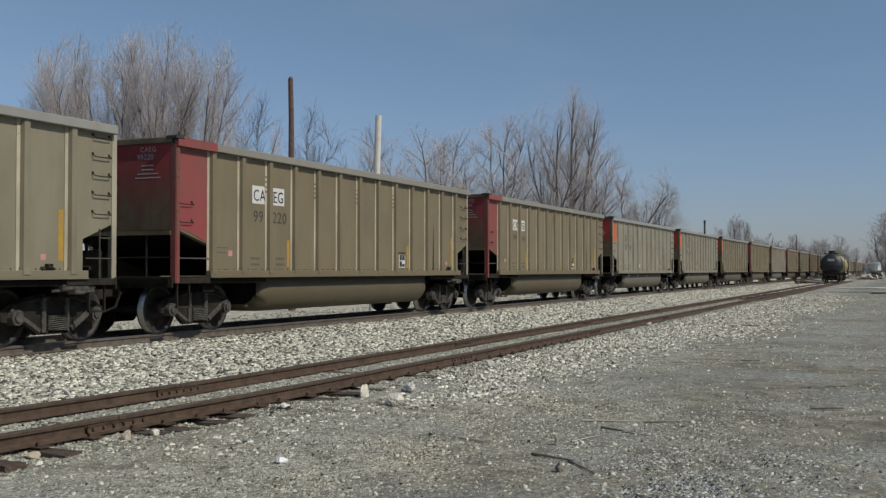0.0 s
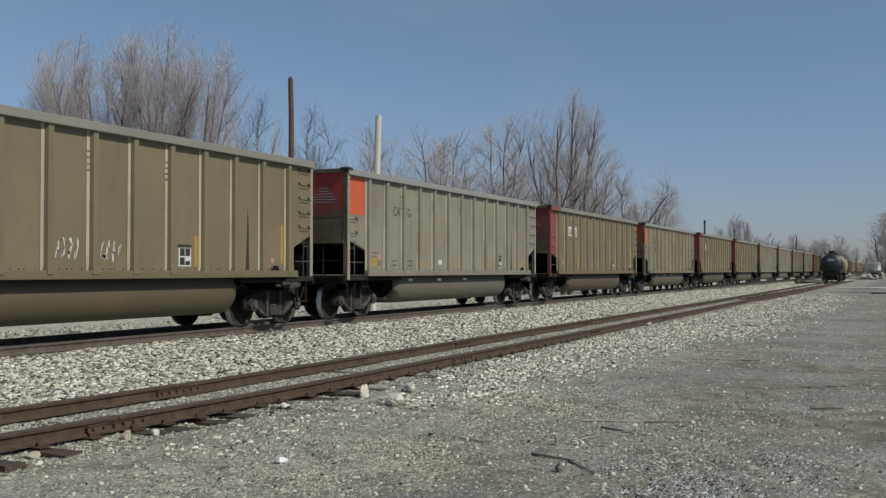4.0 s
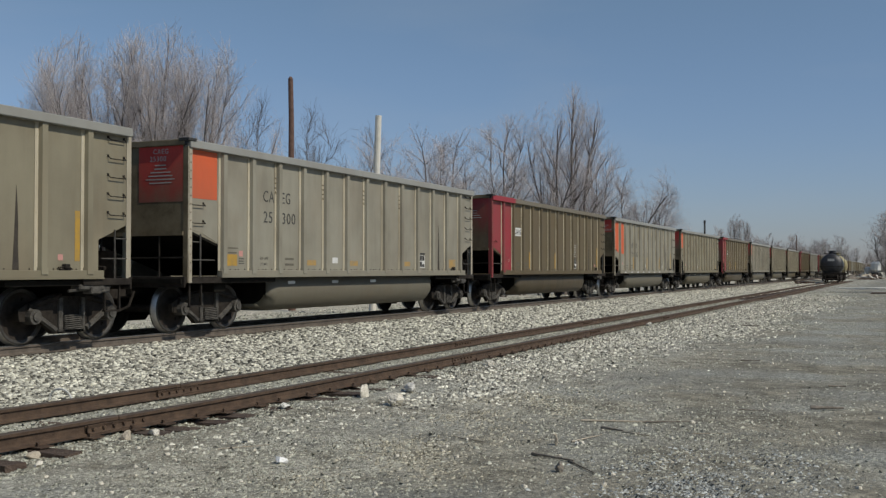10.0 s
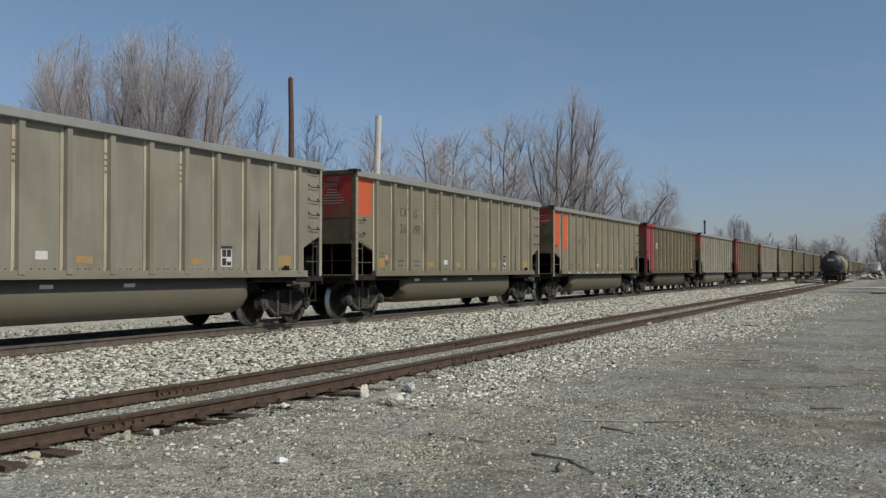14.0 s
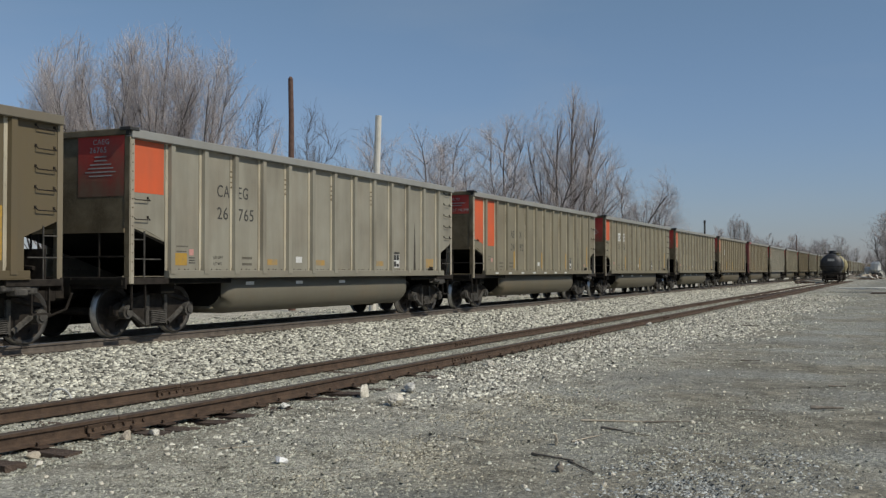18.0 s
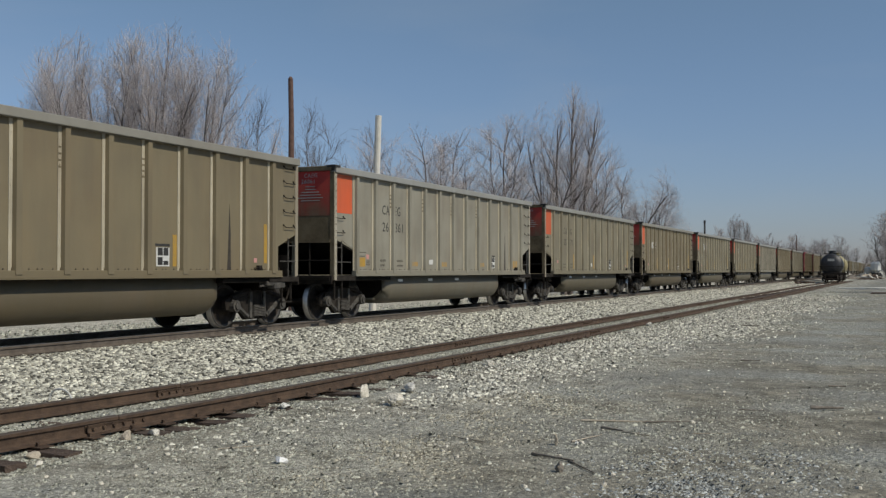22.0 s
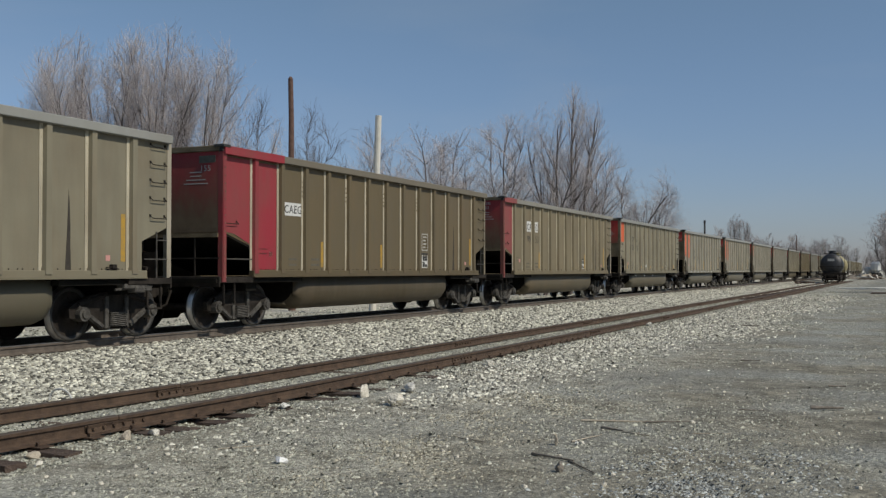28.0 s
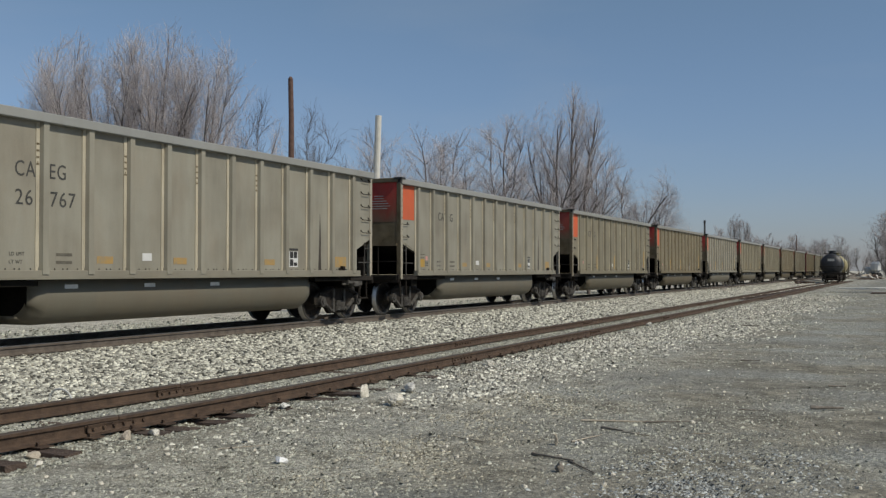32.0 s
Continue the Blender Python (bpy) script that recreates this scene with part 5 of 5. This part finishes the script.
# ---- bare trees ----
def prisms(name, segs, sides=3):
    """Tapered three-sided branches from rows of start, end, two radii."""
    s = np.array(segs, float)
    p, q, r0, r1 = s[:, 0:3], s[:, 3:6], s[:, 6], s[:, 7]
    d = q - p
    d /= np.linalg.norm(d, axis=1)[:, None] + 1e-9
    ref = np.where(np.abs(d[:, 2:3]) > 0.9, np.array([[1.0, 0, 0]]), np.array([[0, 0, 1.0]]))
    u = np.cross(d, ref)
    u /= np.linalg.norm(u, axis=1)[:, None]
    w = np.cross(d, u)
    rings = []
    for base, r in ((p, r0), (q, r1)):
        for k in range(sides):
            a = 2 * math.pi * k / sides
            rings.append(base + (u * math.cos(a) + w * math.sin(a)) * r[:, None])
    v = np.stack(rings, 1)
    n = len(s)
    quads = np.array([(k, (k + 1) % sides, sides + (k + 1) % sides, sides + k) for k in range(sides)])
    q4 = (quads[None] + 2 * sides * np.arange(n)[:, None, None]).reshape(-1, 4)
    return smooth(quick_mesh(name, v.reshape(-1, 3), q4))


def bare_tree(seed, stems, lean, branch_angle, low, trunk_r, reach, label, twig=0.011, rise=0.05, plume=False, wild=0.10, fine=2, thick=0.05, dark=False, crown_w=0.0):
    """A leafless tree of unit-ten metres: trunk with limbs, and a crown of many fine twigs.
    plume: limbs that hug their stem and fill out a rounded head; wild: how crooked the limbs are; thick: the limbs' girth;
    crown_w: half the width of the rounded crown, past which twigs stop."""
    rng = random.Random(seed)
    trunk, crown = [], []

    def way(base, angle):
        side = base.orthogonal().normalized()
        side.rotate(Matrix.Rotation(rng.uniform(0, 6.28), 3, base))
        return (base * math.cos(angle) + side * math.sin(angle)).normalized()

    def run(p, d, length, r, pieces, level, up):
        made = []
        for i in range(pieces):
            t = (i + 1) / pieces
            bend = wild if level < 2 else 0.07
            d = (d + Vector((rng.gauss(0, bend), rng.gauss(0, bend), rng.gauss(0, 0.05) + up))).normalized()
            q = p + d * (length / pieces)
            ra, rb = r * (1 - 0.85 * (i / pieces)), r * (1 - 0.85 * t)
            (trunk if level < 2 else crown).append((*p, *q, max(ra, 0.0035), max(rb, 0.0035)))
            made.append((q.copy(), d.copy(), t, rb))
            p = q
        return made

    for s in range(stems):
        base = Vector((rng.uniform(-0.5, 0.5), rng.uniform(-0.5, 0.5), 0)) * (0.2 + 0.25 * (stems > 1))
        base.z = -0.1
        az = 2 * math.pi * (s + rng.uniform(-0.3, 0.3)) / stems
        tilt = lean * (rng.uniform(0.55, 1.0) if s else 0.15)
        d = Vector((math.sin(tilt) * math.cos(az), math.sin(tilt) * math.sin(az), math.cos(tilt)))
        length = 10 * rng.uniform(0.8, 1.0) if s else 10.0
        for q, dq, t, rq in run(base, d, length, trunk_r * rng.uniform(0.7, 1.0), 10, 0, rise):
            if t < low:
                continue
            for _ in range(rng.choice((2, 3, 3, 4))):
                if plume:
                    bl = reach * (0.35 + 0.75 * math.sin(math.pi * min(1.0, 0.12 + 0.8 * t))) * rng.uniform(0.65, 1.15)
                else:
                    bl = reach * (1.15 - t) * rng.uniform(0.7, 1.25) + 0.7
                spread_by = branch_angle * rng.uniform(0.6, 1.3)
                for q2, d2, t2, r2 in run(q, way(dq, spread_by), bl, min(max(rq * 0.62, 0.012), thick), 5, 1, rise + 0.01):
                    for _ in range(fine):
                        for q3, d3, t3, r3 in run(q2, way(d2, rng.uniform(0.25, 0.7)), rng.uniform(0.4, 0.95), twig * 1.2, 2, 2, 0.06):
                            run(q3, way(d3, rng.uniform(0.3, 0.8)), rng.uniform(0.22, 0.5), twig * 0.8, 1, 3, 0.04)
    if crown_w:
        def out_to(x, y, z):
            return (x * x + y * y) / crown_w ** 2 + ((z - 5.6) / (4.3 if z > 5.6 else 7.0)) ** 2

        def tapered(seg):
            # limbs thin out towards the edge of the crown
            ra, rb = [r * min(1.0, max(0.0, (1.12 - out_to(*p)) * 1.8)) for p, r in ((seg[0:3], seg[6]), (seg[3:6], seg[7]))]
            return seg[:6] + (max(ra, 0.0035), max(rb, 0.0035))
        trunk, crown = [[tapered(seg) for seg in rows if out_to(*seg[3:6]) < 1 + rng.uniform(-0.22, 0.1)] for rows in (trunk, crown)]
    tree = tagged(new("tree"), label, "tree")
    top = max(seg[5] for seg in trunk + crown)
    trunk, crown = [[tuple(c * 10.0 / top if k < 6 else c for k, c in enumerate(seg)) for seg in rows] for rows in (trunk, crown)]
    part("trunk", prisms("trunk", trunk, 5), M_BARK, tree)
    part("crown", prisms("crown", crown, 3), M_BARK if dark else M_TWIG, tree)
    # crown for far trees: fewer, thicker twigs in the haze-tinted colour
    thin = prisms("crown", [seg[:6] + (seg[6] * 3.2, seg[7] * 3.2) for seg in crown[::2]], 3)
    thin.materials.append(M_HAZETWIG)
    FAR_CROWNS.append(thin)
    return tree


FAR_CROWNS = []
TREE_LABELS = ["bare upright poplar clump behind the train", "tall bare spreading tree with grey twigs", "slender bare tree with few thin limbs",
               "hazy distant bare tree", "low tangle of bare grey brush"]
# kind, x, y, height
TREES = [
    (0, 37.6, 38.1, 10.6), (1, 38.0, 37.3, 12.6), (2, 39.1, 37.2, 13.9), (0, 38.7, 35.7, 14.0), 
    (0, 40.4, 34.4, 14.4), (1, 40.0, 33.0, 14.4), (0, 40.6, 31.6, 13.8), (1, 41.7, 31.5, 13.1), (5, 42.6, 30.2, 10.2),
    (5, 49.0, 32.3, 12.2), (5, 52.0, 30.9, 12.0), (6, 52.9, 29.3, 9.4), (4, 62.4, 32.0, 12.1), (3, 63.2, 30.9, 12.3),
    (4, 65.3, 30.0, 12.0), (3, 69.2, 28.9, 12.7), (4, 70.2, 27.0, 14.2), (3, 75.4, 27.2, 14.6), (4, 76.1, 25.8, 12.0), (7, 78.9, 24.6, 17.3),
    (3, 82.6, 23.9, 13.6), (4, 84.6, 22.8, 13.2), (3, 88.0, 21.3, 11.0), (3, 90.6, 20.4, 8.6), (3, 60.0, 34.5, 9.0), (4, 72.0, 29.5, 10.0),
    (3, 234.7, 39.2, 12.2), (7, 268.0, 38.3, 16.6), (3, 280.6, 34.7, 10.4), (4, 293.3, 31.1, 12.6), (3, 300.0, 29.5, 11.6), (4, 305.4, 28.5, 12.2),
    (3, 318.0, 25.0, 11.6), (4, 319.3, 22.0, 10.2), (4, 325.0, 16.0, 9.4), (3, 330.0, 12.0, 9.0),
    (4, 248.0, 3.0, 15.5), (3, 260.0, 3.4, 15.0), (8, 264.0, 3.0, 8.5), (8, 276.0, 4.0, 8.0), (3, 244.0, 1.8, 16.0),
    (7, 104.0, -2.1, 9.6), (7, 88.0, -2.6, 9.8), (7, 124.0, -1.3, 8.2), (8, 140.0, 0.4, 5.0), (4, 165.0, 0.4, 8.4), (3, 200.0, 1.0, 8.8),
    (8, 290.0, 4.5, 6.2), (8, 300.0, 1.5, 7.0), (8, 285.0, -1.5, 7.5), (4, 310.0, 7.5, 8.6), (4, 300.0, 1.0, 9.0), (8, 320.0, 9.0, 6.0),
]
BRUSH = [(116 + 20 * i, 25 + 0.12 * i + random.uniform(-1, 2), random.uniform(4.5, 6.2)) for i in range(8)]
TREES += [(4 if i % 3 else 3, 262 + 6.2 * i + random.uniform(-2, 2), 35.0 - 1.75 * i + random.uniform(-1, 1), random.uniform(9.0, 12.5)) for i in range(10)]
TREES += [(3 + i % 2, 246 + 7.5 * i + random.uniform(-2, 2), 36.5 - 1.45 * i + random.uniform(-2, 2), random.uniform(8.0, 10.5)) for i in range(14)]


def build_trees():
    kinds = [
        bare_tree(21, 6, 0.40, 0.36, 0.24, 0.075, 1.9, TREE_LABELS[0], 0.0041, 0.018, True, 0.055, 4, 0.03, crown_w=3.0),
        bare_tree(22, 6, 0.44, 0.36, 0.24, 0.075, 1.9, TREE_LABELS[0], 0.0041, 0.018, True, 0.055, 4, 0.03, crown_w=3.2),
        bare_tree(23, 7, 0.46, 0.36, 0.24, 0.075, 1.9, TREE_LABELS[0], 0.0041, 0.018, True, 0.055, 4, 0.03, crown_w=3.2),
        bare_tree(24, 4, 0.58, 0.75, 0.28, 0.10, 2.6, TREE_LABELS[1], 0.0042, 0.02, False, 0.17, 4, 0.06, crown_w=4.2),
        bare_tree(25, 4, 0.62, 0.7, 0.28, 0.10, 2.6, TREE_LABELS[1], 0.0042, 0.02, False, 0.17, 4, 0.06, crown_w=4.2),
        bare_tree(26, 3, 0.4, 0.5, 0.45, 0.06, 1.6, TREE_LABELS[2], 0.0065, 0.05, False, 0.12, 1, 0.03, True),
        bare_tree(27, 3, 0.5, 0.55, 0.4, 0.06, 1.9, TREE_LABELS[2], 0.0065, 0.05, False, 0.12, 1, 0.03, True),
        bare_tree(31, 7, 0.34, 0.40, 0.24, 0.12, 2.0, TREE_LABELS[1], 0.0040, 0.006, True, 0.07, 4, 0.045, crown_w=2.3),
        bare_tree(29, 6, 0.7, 0.6, 0.2, 0.05, 2.2, TREE_LABELS[4], 0.010),
    ]
    rng = random.Random(8)
    used = set()
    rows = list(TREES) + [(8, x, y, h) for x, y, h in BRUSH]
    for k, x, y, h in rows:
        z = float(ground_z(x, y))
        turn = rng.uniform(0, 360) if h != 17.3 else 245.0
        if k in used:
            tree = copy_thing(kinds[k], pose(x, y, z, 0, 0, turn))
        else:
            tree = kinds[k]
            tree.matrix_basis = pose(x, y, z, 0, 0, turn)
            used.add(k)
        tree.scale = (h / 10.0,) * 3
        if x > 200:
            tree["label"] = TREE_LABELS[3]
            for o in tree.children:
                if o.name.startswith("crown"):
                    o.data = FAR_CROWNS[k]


build_trees()


# ---- poles ----
def build_poles():
    bm = bmesh.new()
    bends = [(0.0, 0.0), (0.03, 0.0), (0.0, 0.03), (-0.04, 0.02), (-0.02, -0.02), (0.03, 0.0), (0.0, 0.02), (0.03, 0.03)]
    rings = []
    for k, (bx, by) in enumerate(bends):
        r, z = (0.185 - 0.011 * k, -0.3 + 1.92 * k) if k < 7 else (0.05, 11.34)
        rings.append([bm.verts.new((bx + r * math.cos(2 * math.pi * a / 12), by + r * math.sin(2 * math.pi * a / 12), z)) for a in range(12)])
    for r0, r1 in zip(rings, rings[1:]):
        for a in range(12):
            bm.faces.new((r0[a], r0[(a + 1) % 12], r1[(a + 1) % 12], r1[a]))
    bm.faces.new(rings[0][::-1])
    bm.faces.new(rings[-1])
    p = tagged(part("utility_pole", bm, M_POLE, None, loc=(42.5, 27.3, -0.65)), "leaning reddish brown wooden pole behind the train", "pole")
    p.rotation_euler = Euler((radians(1.2), radians(-2.6), 0))
    bm = bmesh.new()
    tube(bm, (0, 0, -0.3), (0, 0, 8.85), 0.17, 0.14, 12)
    p = tagged(part("pale_pole", bm, M_WHITEPOLE, None, loc=(40.75, 21.9, -0.62)), "leaning pale grey concrete pole behind the train", "pole")
    p.rotation_euler = Euler((radians(2.8), radians(-1.6), 0))
    bm = bmesh.new()
    tube(bm, (0, 0, -0.3), (0, 0, 8.7), 0.13, 0.12, 8)
    box(bm, (-0.1, -0.14, 8.3), (0.1, 0.14, 8.75), 0.03)
    tagged(part("signal_post", bm, M_BLACK, None, loc=(142.4, 24.9, -0.6)), "dark signal post far down the line", "signal post")
    for x, y, h in ((274.0, 24.9, 10.8),):
        bm = bmesh.new()
        tube(bm, (0, 0, -0.3), (0, 0, h), 0.12, 0.09, 8)
        tagged(part("utility_pole", bm, M_POLE, None, loc=(x, y, -0.6)), "distant thin wooden utility pole beside the line", "pole")


build_poles()


# ---- tank cars on the siding ----
def tank_profile(bm, half, r, seg=32):
    """A horizontal tank with dished heads along x, centred at the origin."""
    rows = [(-half - 0.55, 0.0), (-half - 0.53, 0.35 * r), (-half - 0.42, 0.65 * r), (-half - 0.22, 0.88 * r), (-half, r), (half, r), (half + 0.22, 0.88 * r),
            (half + 0.42, 0.65 * r), (half + 0.53, 0.35 * r), (half + 0.55, 0.0)]
    rings = []
    for x, rr in rows:
        if rr == 0.0:
            rings.append([bm.verts.new((x, 0, 0))])
        else:
            rings.append([bm.verts.new((x, rr * math.cos(2 * math.pi * i / seg), rr * math.sin(2 * math.pi * i / seg))) for i in range(seg)])
    for a, b in zip(rings, rings[1:]):
        for i in range(seg):
            j = (i + 1) % seg
            if len(a) == 1:
                bm.faces.new((a[0], b[j], b[i]))
            elif len(b) == 1:
                bm.faces.new((a[i], a[j], b[0]))
            else:
                bm.faces.new((a[i], a[j], b[j], b[i]))
    bmesh.ops.recalc_face_normals(bm, faces=bm.faces)
    for f in bm.faces:
        f.smooth = True
    return bm


CAR["rusty_wheel_set"] = CAR["wheel_set"].copy()
for slot in (0, 1, 2):
    CAR["rusty_wheel_set"].materials[slot] = M_WHEEL


def build_tank_car(x, mat, label):
    y, z = siding_y(x) + 0.02 * (x - 146.0), SIDING_Z
    car = tagged(new("tank_car"), label, "railway car", "tank cars on the siding")
    car.location = (x, y, z)
    car.rotation_euler = (0, 0, radians(2.3))
    part("tank", tank_profile(bmesh.new(), 5.6, 1.42), mat, car, loc=(0, 0, 2.32))
    bm = bmesh.new()
    tube(bm, (0, 0, 3.7), (0, 0, 4.15), 0.45, sides=16)
    tube(bm, (0, 0, 4.12), (0, 0, 4.2), 0.5, sides=16)
    part("dome", bm, mat, car)
    bm = boxes(((-1.3, -1.2, 3.78), (1.3, 1.2, 3.83)))
    part("platform", bm, M_TRUCK, car)
    for s in (-1, 1):
        bm = bmesh.new()
        for px in (-1.3, 0, 1.3):
            tube(bm, (px, 1.2 * s, 3.8), (px, 1.2 * s, 4.75), 0.03, sides=6)
        for pz in (4.3, 4.75):
            tube(bm, (-1.3, 1.2 * s, pz), (1.3, 1.2 * s, pz), 0.03, sides=6)
        part("railing", bm, M_DULLWHITE, car)
        bm = bmesh.new()
        for px in (-0.25, 0.25):
            tube(bm, (px, 1.56 * s, 0.9), (px, 1.5 * s, 3.8), 0.025, sides=6)
        for i in range(8):
            tube(bm, (-0.25, 1.55 * s, 1.1 + 0.33 * i), (0.25, 1.55 * s, 1.1 + 0.33 * i), 0.02, sides=6)
        part("ladder", bm, M_TRUCK, car)
        e = boxes(((-0.1, -1.5, 1.0), (0.1, 1.5, 1.2)), ((-1.2, -0.3, 0.8), (0.1, 0.3, 1.1)), ((-0.1, -1.45, 1.2), (-0.05, -1.4, 2.1)),
                  ((-0.1, 1.4, 1.2), (-0.05, 1.45, 2.1)), ((-0.1, -1.45, 2.05), (-0.05, 1.45, 2.1)))
        frame_ob = part("end_frame", e, M_TRUCK, car, loc=(7.6 * s, 0, 0))
        saddle = part("saddle", boxes(((-0.4, -1.1, 0.8), (0.4, 1.1, 1.3)), bevel=0.05), M_TRUCK, car, loc=(5.6 * s, 0, 0))
        c = part("coupler", CAR["coupler"], M_TRUCK, car, loc=(7.9 * s, 0, 0))
        if s > 0:
            frame_ob.rotation_euler = c.rotation_euler = (0, 0, math.pi)
        build_truck(car, 5.6 * s, "rusty_wheel_set")
    part("text_bar", boxes(((-0.004, -0.4, 0.0), (0.0, 0.4, 0.3))), M_DULLWHITE, car, loc=(-7.45, 0.0, 2.75))
    bm = bmesh.new()
    for px in (-1.0, 1.0):
        tube(bm, (-7.0, px, 3.2), (-7.3, px, 4.4), 0.035, sides=6)
    tube(bm, (-7.3, -1.0, 4.4), (-7.3, 1.0, 4.4), 0.035, sides=6)
    part("end_railing", bm, M_DULLWHITE, car)
    return car


build_tank_car(146.0, M_TANK, "black railway tank car standing on the siding")
build_tank_car(163.4, M_OCHRE, "dull ochre railway tank car standing on the siding")


# ---- far things in the yard ----
def build_truck_lorry():
    """A parked white lorry, seen from behind."""
    t = tagged(new("parked_truck"), "white parked truck with dark wheels in the yard", "truck")
    t.location = (258.0, 5.9, float(ground_z(258.0, 5.9)))
    t.rotation_euler = (0, 0, radians(48))
    part("cargo_body", boxes(((-0.9, -1.0, 1.3), (1.2, 1.0, 3.8)), bevel=0.5), M_WHITE, t)
    part("cab", boxes(((1.35, -1.0, 0.8), (2.9, 1.0, 2.6)), bevel=0.3), M_WHITE, t)
    part("windscreen", boxes(((2.4, -0.85, 1.7), (2.93, 0.85, 2.35)), bevel=0.05), M_GLASS, t)
    part("chassis", boxes(((-0.9, -0.5, 0.7), (2.8, 0.5, 1.28))), M_BLACK, t)
    for px in (-0.2, 2.0):
        for s in (-1, 1):
            bm = bmesh.new()
            tube(bm, (px, 0.8 * s, 0.5), (px, 1.15 * s, 0.5), 0.5, sides=18)
            wheel = part("wheel", bm, M_BLACK, t)
            bm = bmesh.new()
            tube(bm, (px, 1.1 * s, 0.5), (px, 1.17 * s, 0.5), 0.27, sides=14)
            part("rim", bm, M_DULLWHITE, wheel)


build_truck_lorry()


def build_piles():
    rng = random.Random(15)
    mounds = [(222.0, 8.6, 3.2, 0.8), (232.0, 7.4, 2.8, 0.6), (240.0, 9.6, 3.6, 0.9), (214.0, 6.4, 2.2, 0.5), (226.0, 5.6, 2.0, 0.5)]
    for x, y, r, h in mounds:
        bm = bmesh.new()
        bmesh.ops.create_icosphere(bm, subdivisions=3, radius=1.0)
        for v in bm.verts:
            bulge = 1 + 0.28 * math.sin(5.1 * v.co.x + x) * math.sin(4.3 * v.co.y + y) + rng.uniform(-0.09, 0.09)
            v.co = Vector((v.co.x * r * bulge, v.co.y * r * 0.7 * bulge, v.co.z * h * bulge))
        tagged(part("rubble_heap", bm, rng.choice((M_TIE, M_STICK)), None, loc=(x, y, float(ground_z(x, y)) - 0.1)),
               "low heap of dark dirt and broken timber", "rubble heap", "rubble heaps in the yard")
    for n in range(30):
        x, y, r, h = mounds[n % 5]
        dx, dy = rng.uniform(-r, r) * 0.55, rng.uniform(-r, r) * 0.4
        half, w = rng.uniform(0.8, 2.2), rng.uniform(0.08, 0.18)
        bm = boxes(((-half, -w, -0.12), (half, w, 0.12)), bevel=0.02)
        up = h * math.sqrt(max(0.05, 1 - (dx / r) ** 2 - (dy / (0.7 * r)) ** 2))
        ob = part("scrap_timber", bm, rng.choice((M_PALEWOOD, M_STICK, M_TIE, M_TIE, M_WHITEPOLE)), None, loc=(x + dx, y + dy, float(ground_z(x, y)) + up - 0.05))
        ob.rotation_euler = (rng.uniform(-0.2, 0.2), rng.uniform(-0.35, 0.35), rng.uniform(0, math.pi))
        tagged(ob, "discarded timber baulk lying on a rubble heap", "timber", "scrap timbers in the yard")
    for x, y, l in ((106.6, 4.6, 1.2), (107.2, 3.0, 0.9), (108.0, 1.9, 0.8), (84.0, 1.4, 0.9)):
        bm = boxes(((-1.2, -l, -0.03), (1.2, l, 0.09)), bevel=0.02)
        m = M_PALEROCK if x > 100 else M_TIE
        tagged(part("slab", bm, m, None, loc=(x, y, float(ground_z(x, y)))), "pale concrete slab lying flat in the yard" if x > 100 else "old dark timber lying flat in the yard",
               "slab", "slabs in the yard")
    for i in range(5):
        x = 126 + 2.6 * i
        bm = boxes(((-1.2, -0.15, 0.0), (1.2, 0.15, 0.22)), bevel=0.02)
        ob = part("spare_tie", bm, M_TIE, None, loc=(x, 11.4 + 0.15 * (i % 2), float(ground_z(x, 11.4))))
        ob.rotation_euler = (0, 0, 0.3 * i)
        tagged(ob, "dark spare timber tie lying between the tracks", "timber", "spare ties between the tracks")


build_piles()


def motions():
    """The train runs past at a slowly falling pace; its wheels turn."""
    times = [1.0 * i for i in range(33)]
    for i, car in enumerate(TRAIN):
        walk(car, [(t, pose(car_x(i, t), MAIN_Y, 0)) for t in times])
    keyed = {}
    for car in TRAIN:
        for w in car.children_recursive:
            if not w.name.startswith("wheel_set"):
                continue
            a = AXLE if w.location.x > 0 else -AXLE
            if a not in keyed:
                rows = []
                for f in range(frame(SECONDS)):
                    turn = -math.degrees(PITCH * train_offset(f / FPS) / WHEEL_R)
                    rows.append((f / FPS, pose(a, 0, WHEEL_R, 0, turn % 360, 0)))
                walk(w, rows)
                keyed[a] = w.animation_data
            else:
                w.rotation_mode = "QUATERNION"
                w.animation_data_create()
                w.animation_data.action = keyed[a].action
                w.animation_data.action_slot = keyed[a].action_slot


motions()
